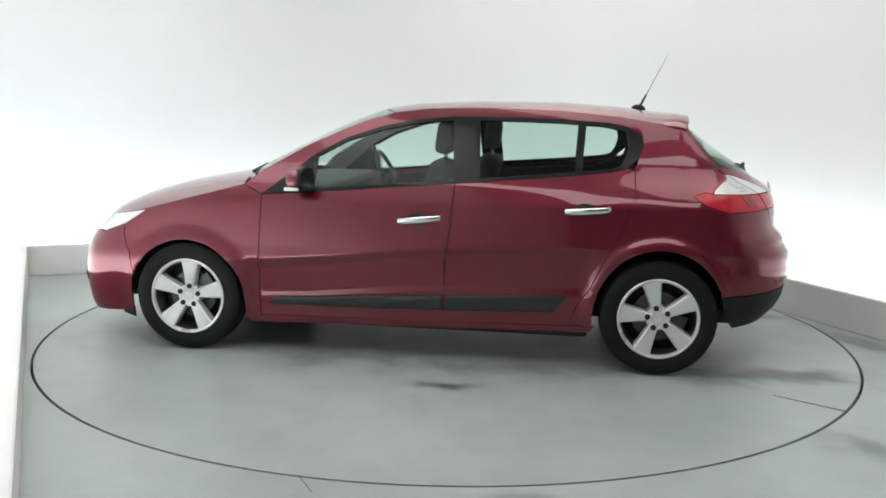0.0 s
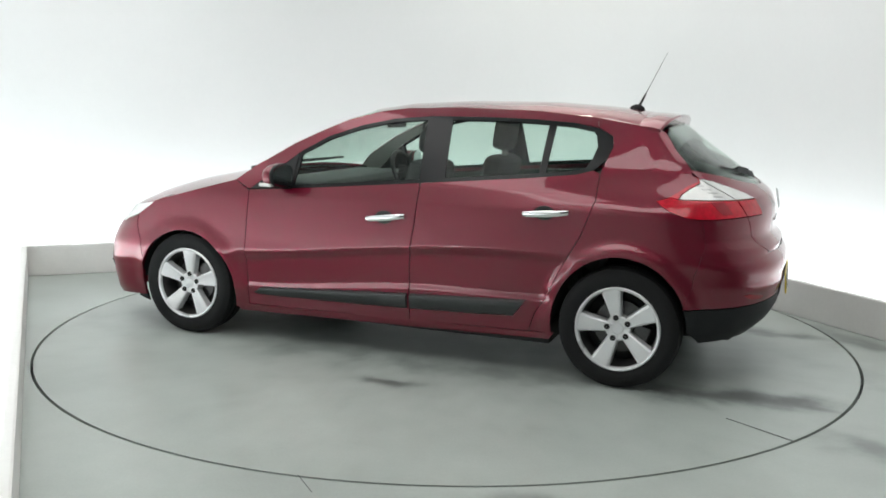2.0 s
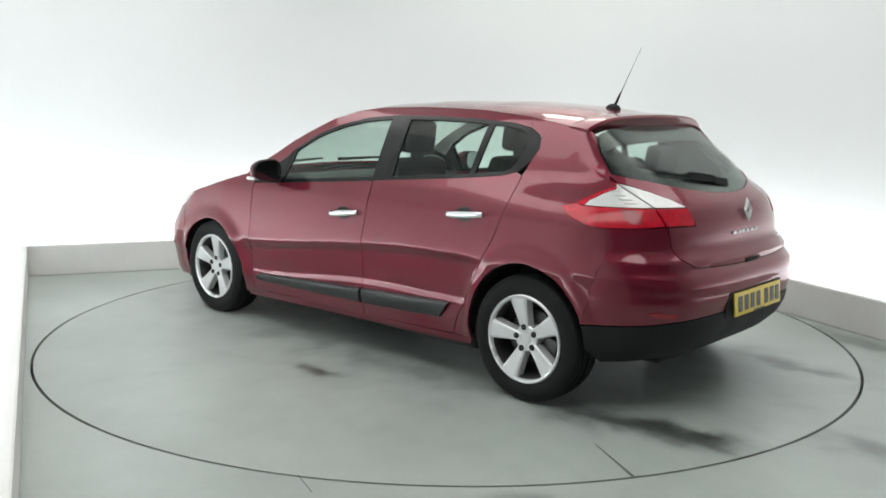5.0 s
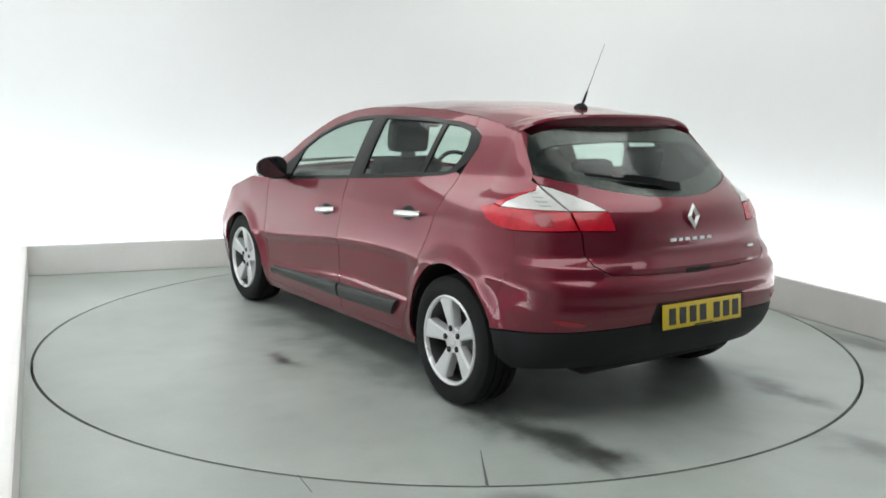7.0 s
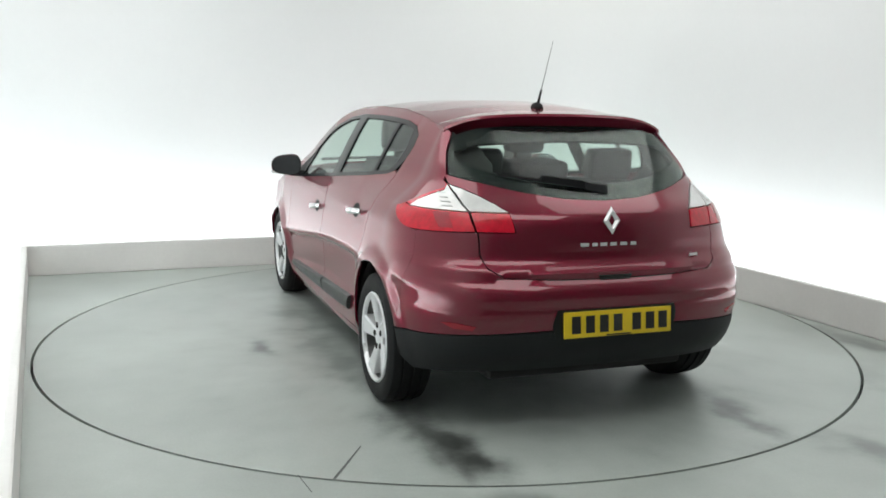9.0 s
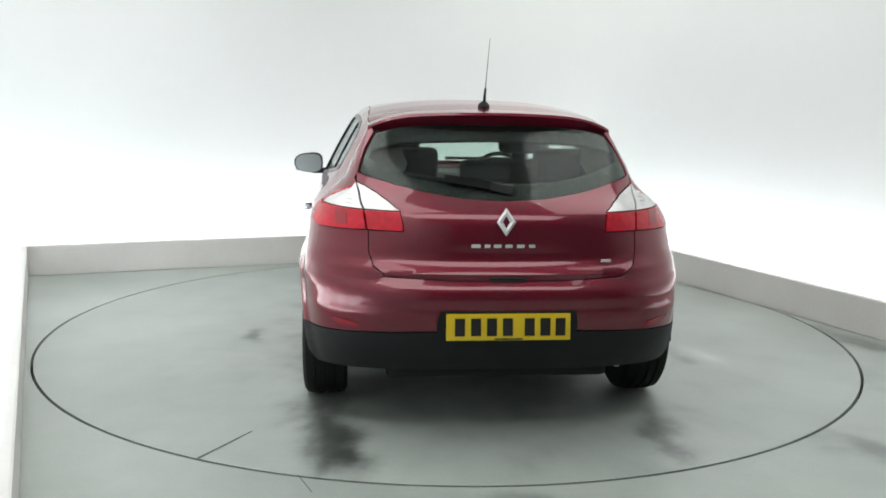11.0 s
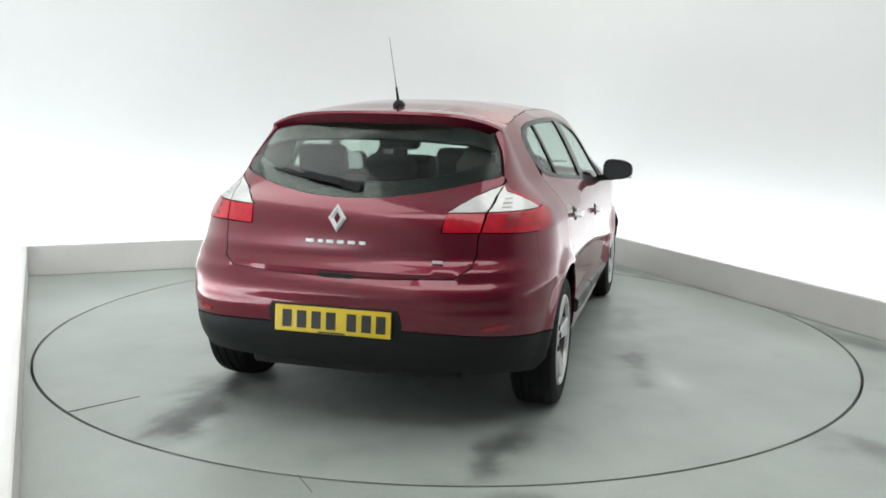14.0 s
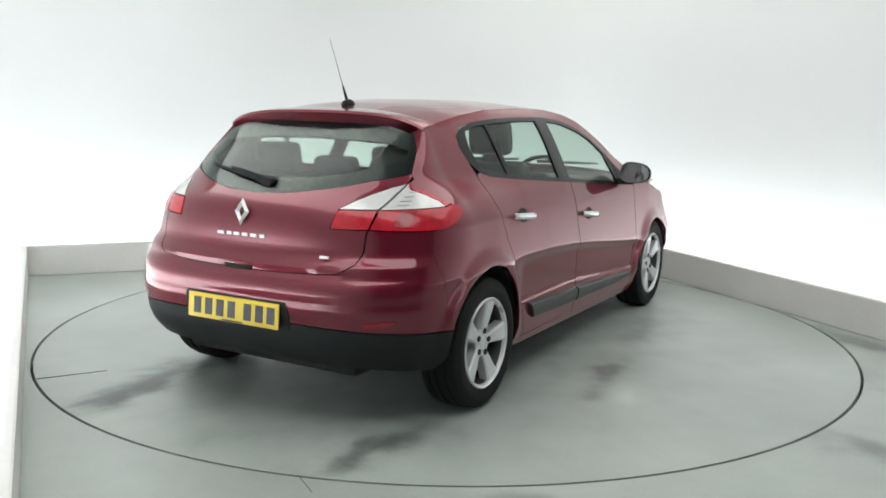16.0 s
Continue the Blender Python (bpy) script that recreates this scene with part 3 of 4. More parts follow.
    panel("inner_lining", X((-1.0, 1.06), (-1.10, 1.09), (-1.22, 1.14), (-1.25, 1.25), (-1.35, 1.27), (-1.58, 1.12), (-1.45, 0.95), (-1.60, 0.72), (-1.3, 0.74), (-1.0, 0.72)), DARK, car, side=s, off=-0.035, thick=0.02, gap=0)
    # headlight and tail light
    panel("headlight", X((1.565, 0.801), (1.63, 0.758), (1.706, 0.716), (1.85, 0.664)) + Yf((0.50, 0.665), (0.46, 0.70), (0.60, 0.725)) + X((1.86, 0.748), (1.66, 0.784)), CLEARLENS, car, side=s, thick=0.03, label="clear wraparound headlight")
    lamp = panel("tail_light", X((-1.472, 0.967), (-1.53, 0.985)) + X((-1.575, 0.976)) + Yr((0.72, 0.972), (0.602, 0.970)) + rounded(Yr((0.590, 0.893), (0.72, 0.887)) + X(*LAMP_LOW), 4), REDLENS, car, side=s, thick=0.03, off=0.003, gap=0.001, label="red and clear wraparound tail light")
    panel("clear_lens", X((-1.576, 0.978), (-1.586, 1.000), (-1.618, 1.026), (-1.659, 1.050)) + Yr((0.632, 1.075), (0.622, 1.03), (0.604, 0.974), (0.72, 0.975)), CLEARLENS, lamp, side=s, thick=0.03, off=0.003, gap=0.001)
    panel("lens_block", Yr((0.722, 0.966), (0.672, 0.966), (0.668, 0.905), (0.716, 0.905)), DARKRED, lamp, side=s, thick=0.004, off=0.0045, gap=0)
    for k in range(4):
        z = 0.990 + 0.016 * k
        panel("lens_rib", Yr((0.686 - 0.004 * k, z + 0.003), (0.650, z + 0.003), (0.650, z - 0.002), (0.686 - 0.004 * k, z - 0.002)), LENSGREY, lamp, side=s, thick=0.004, off=0.0045, gap=0)
    panel("red_edge", X(*LAMP_TOP) + Yr((0.640, 1.090), (0.636, 1.078)) + X((-1.657, 1.054), (-1.615, 1.029), (-1.582, 1.002), (-1.572, 0.980)), REDLENS, lamp, side=s, thick=0.03, off=0.002, gap=0.0)

# bonnet, windscreen and roof: crowned patches between their edges


def crowned(rows, n=18, power=2.0, thick=0.015):
    """rows: (edge x, y, z, middle x, z) from one end to the other."""
    bm = bmesh.new()
    grid = []
    for ex, ey, ez, mx, mz in rows:
        line = []
        for i in range(-n, n + 1):
            k = i / n
            line.append(bm.verts.new((mx + (ex - mx) * k * k, ey * k, mz + (ez - mz) * abs(k) ** power)))
        grid.append(line)
    for p, q in zip(grid, grid[1:]):
        for i in range(2 * n):
            bm.faces.new((p[i], p[i + 1], q[i + 1], q[i]))
    geo = bm.faces[:]
    bmesh.ops.recalc_face_normals(bm, faces=geo)
    bmesh.ops.solidify(bm, geom=geo, thickness=thick)
    return bm


def edge_rows(edge, middle, n, inset=0.004):
    """Follows an edge line (x, z) on the skin and a middle line of the same count, evenly."""
    rows = []
    ee, mm = np.array(edge, float), np.array(middle, float)
    te, tm = np.linspace(0, 1, len(ee)), np.linspace(0, 1, len(mm))
    for t in np.linspace(0, 1, n):
        x, z = np.interp(t, te, ee[:, 0]), np.interp(t, te, ee[:, 1])
        mx, mz = np.interp(t, tm, mm[:, 0]), np.interp(t, tm, mm[:, 1])
        u, _ = U("X", float(x), float(z))
        p = skin(u, float(z))
        rows.append((p.x, p.y - inset, p.z + 0.001, float(mx), float(mz)))
    return rows


roof_rows = edge_rows([(0.16, 1.374), (-0.02, 1.397), (-0.34, 1.406), (-0.78, 1.396), (-1.09, 1.368), (-1.39, 1.322)],
                      [(0.31, 1.397), (0.10, 1.429), (-0.30, 1.450), (-0.76, 1.449), (-1.12, 1.426), (-1.44, 1.385)], 26)
part("roof", crowned(roof_rows, power=2.6), PAINT, car)
screen_rows = edge_rows([(0.94, 0.985), (0.88, 1.050), (0.65, 1.184), (0.48, 1.263), (0.32, 1.330), (0.175, 1.374)],
                        [(1.16, 0.985), (1.06, 1.045), (0.84, 1.160), (0.66, 1.252), (0.49, 1.328), (0.325, 1.393)], 14, inset=0.012)
g = part("windscreen", crowned(screen_rows, power=2.2, thick=0.005), GLASS, car)
g.visible_shadow = False
bonnet_rows = edge_rows([(0.985, 0.962), (1.20, 0.905), (1.45, 0.838), (1.66, 0.782), (1.86, 0.748), (1.97, 0.715)],
                        [(1.10, 1.002), (1.30, 0.974), (1.55, 0.929), (1.78, 0.869), (1.97, 0.792), (2.060, 0.712)], 18)
part("bonnet", crowned(bonnet_rows, power=2.4), PAINT, car)
bm = crowned(edge_rows([(0.93, 0.955), (0.985, 0.950)], [(1.24, 0.962), (1.12, 0.975)], 4, inset=0.03), power=2.0)
part("scuttle", bm, BLACK, car, "black plastic scuttle panel")

# spoiler over the rear window
bm = bmesh.new()
n = 20
lines = []
for i in range(-n, n + 1):
    k = i / n
    kk = k * k
    y = 0.578 * k
    zt = 1.392 - 0.022 * kk - 0.050 * kk ** 3
    xe = -1.485 + 0.030 * kk + 0.02 * kk ** 3
    pts = [(-1.33, 1.400 - 0.07 * kk ** 1.3), (-1.41 + 0.02 * kk, zt + 0.005), (xe, zt - 0.004), (xe - 0.006, zt - 0.016), (xe + 0.022, zt - 0.062), (-1.445 + 0.03 * kk, zt - 0.068), (-1.36, 1.33 - 0.06 * kk)]
    lines.append([bm.verts.new((x, y, z)) for x, z in pts])
m = len(lines[0])
for p, q in zip(lines, lines[1:]):
    for k in range(m):
        bm.faces.new((p[k], p[(k + 1) % m], q[(k + 1) % m], q[k]))
bm.faces.new(lines[0])
bm.faces.new(lines[-1][::-1])
part("spoiler", bm, PAINT, car)

# tailgate, rear glass, bumper
GLASS_LOW = [(0.500, 1.085), (0.353, 1.052), (0.18, 1.028), (0.0, 1.020), (-0.18, 1.028), (-0.353, 1.052), (-0.500, 1.085)]
glass_line = Yr((-0.618, 1.120), (-0.590, 1.215), (-0.545, 1.290), (-0.42, 1.325), (-0.2, 1.338), (0, 1.342), (0.2, 1.338), (0.42, 1.325), (0.545, 1.290), (0.590, 1.215), (0.618, 1.120), *GLASS_LOW)
gate_line = Yr((0.632, 1.118), *GLASS_LOW, (-0.632, 1.118), (-0.628, 1.079), (-0.590, 1.064), (-0.540, 1.039), (-0.490, 1.008), (-0.446, 0.975), (-0.432, 0.891), (-0.580, 0.890), (-0.578, 0.80), (-0.560, 0.75), (-0.500, 0.712), (-0.25, 0.700), (0, 0.698),
               (0.25, 0.700), (0.500, 0.712), (0.560, 0.75), (0.578, 0.80), (0.580, 0.890), (0.432, 0.891), (0.446, 0.975), (0.490, 1.008), (0.540, 1.039), (0.590, 1.064), (0.628, 1.079))
gate = panel("tailgate", gate_line, PAINT, car, thick=0.02, step=0.022)
frame_panel("rear_window_border", glass_line, 0.070, GLOSSBLACK, gate, off=-0.012)
for s in (1, -1):
    panel("pillar_lining", Yr((0.640, 1.095), (0.612, 1.215), (0.565, 1.298), (0.44, 1.315), (0.405, 1.20), (0.44, 1.085)), DARK, gate, side=s, off=-0.05, thick=0.01, gap=0)
    # dark sheet added behind the glass edge to stop light showing through
    panel("window_gap_blocker", Yr((0.655, 1.095), (0.632, 1.215), (0.590, 1.300), (0.545, 1.325), (0.520, 1.300), (0.570, 1.210), (0.600, 1.100)), DARK, gate, side=s, off=-0.026, thick=0.004, gap=0)
# likewise an added dark sheet, blocks light behind the tailgate seam
panel("seam_blocker", Yr((-0.575, 0.780), (-0.54, 0.735), (-0.49, 0.690), (0, 0.675), (0.49, 0.690), (0.54, 0.735), (0.575, 0.780), (0.50, 0.745), (0, 0.728), (-0.50, 0.745)), DARK, gate, off=-0.026, thick=0.004, gap=0)
g = panel("rear_window", glass_line, GLASS, gate, off=-0.004, thick=0.004, gap=0.003)
g.visible_shadow = False
for s in (1, -1):
    inner_lamp = panel("tail_light", Yr((0.594, 0.970), (0.584, 0.893), (0.436, 0.893), (0.446, 0.970)), REDLENS, gate, side=s, thick=0.03, off=0.003, gap=0.001, label="red and clear inner tail light")
    panel("clear_lens", Yr((0.596, 0.974), (0.614, 1.03), (0.627, 1.073), (0.590, 1.060), (0.540, 1.035), (0.490, 1.004), (0.450, 0.974)), CLEARLENS, inner_lamp, side=s, thick=0.03, off=0.003, gap=0.001)
bumper_line = X((-1.634, 0.446), (-1.677, 0.62), (-1.717, 0.78), (-1.69, 0.884)) + Yr((0.72, 0.885), (0.584, 0.890), (0.582, 0.80), (0.563, 0.747), (0.501, 0.709), (0.25, 0.697), (0, 0.695), (-0.25, 0.697), (-0.501, 0.709), (-0.563, 0.747), (-0.582, 0.80), (-0.584, 0.890), (-0.72, 0.885)) \
    + [(2 * U_END - u, z) for u, z in X((-1.69, 0.884), (-1.717, 0.78), (-1.677, 0.62), (-1.634, 0.446))] + Yr((-0.70, 0.468), (-0.36, 0.486), (0, 0.490), (0.36, 0.486), (0.70, 0.468))
bumper = panel("rear_bumper", bumper_line, PAINT, car, thick=0.02, gap=0.0006, step=0.022)
low_line = X((-1.655, 0.33), (-1.638, 0.440)) + Yr((0.70, 0.464), (0.36, 0.482), (0, 0.486), (-0.36, 0.482), (-0.70, 0.464)) + [(2 * U_END - u, z) for u, z in X((-1.638, 0.440), (-1.655, 0.33), (-1.71, 0.27))] + Yr((-0.6, 0.285), (0, 0.29), (0.6, 0.285)) + X((-1.71, 0.27))
panel("bumper_skirt", low_line, BLACK, bumper, thick=0.02, label="black plastic lower bumper")
panel("plate_recess", Yr((-0.285, 0.576), (0.285, 0.576), (0.300, 0.505), (0.285, 0.450), (-0.285, 0.450), (-0.300, 0.505)), BLACK, bumper, off=0.004, thick=0.01, gap=0)
for s in (1, -1):
    panel("rear_reflector", Yr((0.745, 0.520), (0.70, 0.522), (0.62, 0.508), (0.63, 0.492), (0.70, 0.496)), DARKRED, bumper, side=s, off=0.004, thick=0.01, gap=0)
panel("tailgate_lip", Yr((-0.08, 0.712), (0.08, 0.712), (0.07, 0.692), (-0.07, 0.692)), DARK, gate, off=0.003, thick=0.01, gap=0)
# front bumper
nose_line = X((1.664, 0.31), (1.636, 0.446), (1.662, 0.56), (1.704, 0.712), (1.85, 0.660)) + Yf((0.50, 0.660), (0, 0.655), (-0.50, 0.660)) + [(2 * U_TIP - u, z) for u, z in X((1.85, 0.660), (1.704, 0.712), (1.662, 0.56), (1.636, 0.446), (1.664, 0.31), (1.68, 0.20))] + Yf((-0.5, 0.165), (0, 0.16), (0.5, 0.165)) + X((1.68, 0.20))
nose = panel("front_bumper", nose_line, PAINT, car, thick=0.02)
panel("grille", Yf((-0.45, 0.40), (0.45, 0.40), (0.55, 0.24), (-0.55, 0.24)), BLACK, nose, off=0.004, thick=0.01, gap=0)
panel("badge_panel", Yf((-0.42, 0.64), (0.42, 0.64), (0.30, 0.57), (-0.30, 0.57)), BLACK, nose, off=0.004, thick=0.01, gap=0)
for s in (1, -1):
    panel("bumper_slot", Yf((0.755, 0.395), (0.66, 0.395), (0.66, 0.355), (0.735, 0.36)), DARK, nose, side=s, off=0.004, thick=0.01, gap=0)
    panel("chin_lip", X((1.675, 0.215), (1.74, 0.205), (1.76, 0.18), (1.685, 0.15)), BLACK, nose, side=s, off=-0.01, thick=0.01, gap=0)

# number plate with plain bars for its characters
tilt = pose(-2.090, 0, 0.512, 0, 5, 0)


def placed(bm, m):
    bmesh.ops.transform(bm, matrix=m, verts=bm.verts)
    return bm


plate = part("number_plate", placed(box(bmesh.new(), (-0.004, -0.262, -0.056), (0.004, 0.262, 0.056), 0.003), tilt), YELLOW, bumper, "yellow number plate with dark bars")
for i, y in enumerate((0.205, 0.138, 0.071, 0.004, -0.088, -0.155, -0.219)):
    part("plate_bar", placed(box(bmesh.new(), (-0.0062, y - 0.021, -0.037), (-0.0045, y + 0.021, 0.037)), tilt), INK, plate, smooth=False)
part("plate_foot_line", placed(box(bmesh.new(), (-0.0062, -0.06, -0.053), (-0.0045, 0.06, -0.047)), tilt), INK, plate, smooth=False)

# badge: an open chrome diamond, and plain bars for the lettering
bm = bmesh.new()
o = [(0, 0.060), (0.041, 0.0), (0, -0.060), (-0.041, 0.0)]
i_ = [(0, 0.026), (0.015, 0.0), (0, -0.026), (-0.015, 0.0)]
for base, tops in ((0.0, 0.010),):
    vo = [bm.verts.new((-base, y, z)) for y, z in o]
    vm = [bm.verts.new((-tops, y * 0.72, z * 0.72)) for y, z in o]
    vi = [bm.verts.new((-base, y, z)) for y, z in i_]
    for k in range(4):
        j = (k + 1) % 4
        bm.faces.new((vo[k], vo[j], vm[j], vm[k]))
        bm.faces.new((vm[k], vm[j], vi[j], vi[k]))
        bm.faces.new((vo[k], vi[k], vi[j], vo[j]))
placed(bm, pose(-2.010, 0.008, 0.942, 0, 10, 0))
part("badge", bm, ALLOY, gate, "chrome diamond-shaped badge", smooth=False)
for k, (y, w) in enumerate(((0.134, 0.038), (0.085, 0.024), (0.042, 0.032), (-0.006, 0.030), (-0.056, 0.032), (-0.105, 0.026))):
    part("letter_bar", placed(box(bmesh.new(), (-0.003, y - w / 2, -0.007), (0.003, y + w / 2, 0.007), 0.001), pose(TAIL(0.84) - 0.001, 0, 0.840, 0, 0, 0)), ALLOY, gate, smooth=False)
part("model_bar", placed(box(bmesh.new(), (-0.003, -0.022, -0.006), (0.003, 0.022, 0.006), 0.001), pose(-1.992, -0.43, 0.775, 0, 0, 8)), ALLOY, gate, smooth=False)

# wipers and aerial
for y0, y1 in ((0.62, 0.10), (-0.05, -0.55)):
    bm = bmesh.new()
    p, q = Vector((1.00 if y0 > 0 else 1.10, y0, 1.020)), Vector((1.10 if y0 > 0 else 1.00, y1, 1.030))
    bmesh.ops.create_cone(bm, cap_ends=True, segments=6, radius1=0.012, radius2=0.007, depth=(q - p).length)
    placed(bm, Matrix.Translation((p + q) / 2) @ (q - p).to_track_quat("Z", "Y").to_matrix().to_4x4())
    part("front_wiper", bm, BLACK, car)
bm = bmesh.new()
for y0, z0, y1, z1, out, w0, w1 in ((-0.045, 1.062, 0.06, 1.076, 0.022, 0.034, 0.028), (0.06, 1.076, 0.25, 1.100, 0.030, 0.017, 0.012), (0.06, 1.072, 0.43, 1.122, 0.010, 0.012, 0.008)):
    rings = []
    for k in range(7):
        t = k / 6
        u, z = U("Y", y0 + (y1 - y0) * t, z0 + (z1 - z0) * t)
        p, w = skin(u, z), w0 + (w1 - w0) * t
        up = (skin(u, z + 0.01) - p).normalized()
        along = (skin(u + 0.01, z) - p).normalized()
        n = up.cross(along).normalized()
        n = n if n.z > 0 else -n
        rings.append([bm.verts.new(p + d) for d in (up * w, n * out, -up * w, n * 0.001)])
    for p, q in zip(rings, rings[1:]):
        for k in range(4):
            bm.faces.new((p[k], p[(k + 1) % 4], q[(k + 1) % 4], q[k]))
    bm.faces.new(rings[0])
    bm.faces.new(rings[-1])
part("rear_wiper", bm, BLACK, gate, "black rear wiper", angle=0.9)
bm = bmesh.new()
bmesh.ops.create_uvsphere(bm, u_segments=16, v_segments=10, radius=1)
for v in bm.verts:
    v.co = Vector((v.co.x * 0.045 - 1.215, v.co.y * 0.030, 1.412 + v.co.z * 0.030))
aerial = part("aerial_base", bm, BLACK, car)
foot, tip = Vector((-1.225, 0, 1.43)), Vector((-1.372, 0, 1.735))
for name, k0, k1, r0, r1 in (("mast_sleeve", 0.0, 0.24, 0.0080, 0.0050), ("aerial_mast", 0.22, 1.0, 0.0020, 0.0008)):
    bm = bmesh.new()
    p, q = foot.lerp(tip, k0), foot.lerp(tip, k1)
    bmesh.ops.create_cone(bm, cap_ends=True, segments=8, radius1=r0, radius2=r1, depth=(q - p).length)
    placed(bm, Matrix.Translation((p + q) / 2) @ (q - p).to_track_quat("Z", "Y").to_matrix().to_4x4())
    part(name, bm, BLACK, aerial)

# door mirrors
for s in (1, -1):
    bm = bmesh.new()
    bmesh.ops.create_uvsphere(bm, u_segments=28, v_segments=18, radius=1)
    for v in bm.verts:
        x, y, z = v.co
        f = lambda c, e: math.copysign(abs(c) ** e, c)
        x = f(x, 0.9)
        x = x * 0.080 if x > 0 else x * 0.020
        v.co = Vector((0.615 + x, s * (0.950 + 0.097 * f(y, 0.74) - 0.12 * max(0, x)), 1.010 + 0.066 * f(z, 0.74) * (1.0 - 0.16 * y) - 0.006 * y))
    shell = part("door_mirror", bm, PAINT, car, "red door mirror with black rim")
    bm = bmesh.new()
    lathe(bm, [(0.90, 0.0), (1.0, 0.25), (1.02, 0.6), (0.92, 0.9), (0.86, 0.6)], 28)
    for v in bm.verts:
        r = Vector((v.co.x, v.co.z))
        f = lambda c, e: math.copysign(abs(c) ** e, c)
        v.co = Vector((0.616 - 0.030 * v.co.y, s * (0.950 + 0.097 * f(r.x, 0.74)), 1.010 + 0.066 * f(r.y, 0.74) * (1.0 - 0.16 * f(r.x, 1.0))))
    part("rim", bm, BLACK, shell)
    bm = bmesh.new()
    bmesh.ops.create_circle(bm, cap_ends=True, segments=28, radius=1)
    for v in bm.verts:
        f = lambda c, e: math.copysign(abs(c) ** e, c)
        v.co = Vector((0.580 + 0.010 * f(v.co.x, 0.8), s * (0.950 + 0.090 * f(v.co.x, 0.74)), 1.010 + 0.059 * f(v.co.y, 0.74) * (1.0 - 0.16 * v.co.x)))
    bmesh.ops.solidify(bm, geom=bm.faces[:], thickness=0.003)
    part("mirror_glass", bm, MIRROR, shell)
    bm = bmesh.new()
    box(bm, (0.60, 0.80, 0.935), (0.675, 0.93, 0.972), 0.012)
    for v in bm.verts:
        v.co.y *= s
    part("mirror_arm", bm, BLACK, shell)
    bm = bmesh.new()
    box(bm, (0.605, 0.985, 0.952), (0.685, 1.040, 0.972), 0.008)
    for v in bm.verts:
        v.co.y *= s
    part("repeater", bm, CLEARLENS, shell)

# wheels
def wheel_parts(wheel):
    """A tyre on a five-spoke alloy rim; the outside faces +y."""
    bm = bmesh.new()
    lathe(bm, [(0.212, -0.09), (0.235, -0.100), (0.285, -0.102), (0.305, -0.088), (0.3115, -0.060), (0.312, -0.050), (0.304, -0.049), (0.304, -0.042), (0.3135, -0.041), (0.314, -0.010), (0.305, -0.009), (0.305, 0.009), (0.314, 0.010), (0.3135, 0.041), (0.304, 0.042), (0.304, 0.049), (0.312, 0.050), (0.3115, 0.060), (0.305, 0.088), (0.285, 0.102), (0.262, 0.106), (0.235, 0.102), (0.212, 0.092)], 64)
    part("tyre", bm, RUBBER, wheel, "black rubber tyre")
    bm = bmesh.new()
    lathe(bm, [(0.205, -0.09), (0.212, 0.085), (0.218, 0.098), (0.212, 0.104), (0.203, 0.100), (0.198, 0.090), (0.205, -0.09)], 64)
    rim = part("rim", bm, ALLOY, wheel, "silver alloy rim")
    for k in range(5):
        bm = bmesh.new()
        # (radius, half width, face height)
        prof = [(0.030, 0.020, 0.078), (0.060, 0.025, 0.080), (0.10, 0.031, 0.085), (0.15, 0.040, 0.092), (0.185, 0.047, 0.096), (0.203, 0.053, 0.098)]
        rows = []
        for r, w, h in prof:
            rows.append([bm.verts.new(c) for c in ((-w - 0.006, h - 0.045, r), (-w, h - 0.006, r), (-w * 0.72, h, r), (0, h - 0.002, r), (w * 0.72, h, r), (w, h - 0.006, r), (w + 0.006, h - 0.045, r))])
        for p, q in zip(rows, rows[1:]):
            for i in range(6):
                bm.faces.new((p[i], p[i + 1], q[i + 1], q[i]))
            bm.faces.new((p[6], p[0], q[0], q[6]))
        bm.faces.new(rows[0])
        bm.faces.new(rows[-1])
        placed(bm, pose(0, 0, 0, 0, 72 * k - 5, 0))
        part("spoke", bm, ALLOY, rim, angle=0.35)
    bm = bmesh.new()
    lathe(bm, [(0.001, 0.080), (0.026, 0.079), (0.030, 0.074), (0.060, 0.076), (0.066, 0.070), (0.068, 0.02), (0.001, 0.02)], 40)
    hub = part("hub", bm, ALLOY, rim)
    # raised near-black caps, painting the shade inside the bolt holes
    for k in range(5):
        bm = bmesh.new()
        a = radians(72 * k - 5)
        lathe(bm, [(0.001, 0.0835), (0.0140, 0.0835), (0.0150, 0.081), (0.0150, 0.06), (0.001, 0.06)], 12)
        placed(bm, Matrix.Translation((0.056 * math.sin(a), 0, 0.056 * math.cos(a))))
        part("bolt_hole_shade", bm, DARK, rim)
    bm = bmesh.new()
    lathe(bm, [(0.001, 0.010), (0.05, 0.018), (0.065, 0.012), (0.135, 0.012), (0.138, -0.010), (0.001, -0.010)], 40)
    part("brake_disc", bm, STEEL, wheel)
    bm = box(bmesh.new(), (0.07, -0.03, -0.055), (0.155, 0.035, 0.055), 0.012)
    part("caliper", bm, STEEL, wheel)
    bm = bmesh.new()
    lathe(bm, [(0.1975, 0.084), (0.190, 0.05), (0.186, -0.06)], 64)
    part("barrel", bm, STEEL, rim)
    bm = bmesh.new()
    lathe(bm, [(0.001, -0.02), (0.186, -0.03), (0.186, -0.06), (0.001, -0.05)], 40)
    part("back_plate", bm, DARK, wheel)


wheel = new("wheel")
wheel.parent = car
wheel_parts(wheel)
WY = 0.775
wheel.matrix_basis = pose(1.318, WY, 0.314, 0, -144, 0)
wheel["label"] = "five-spoke alloy wheel with black tyre"
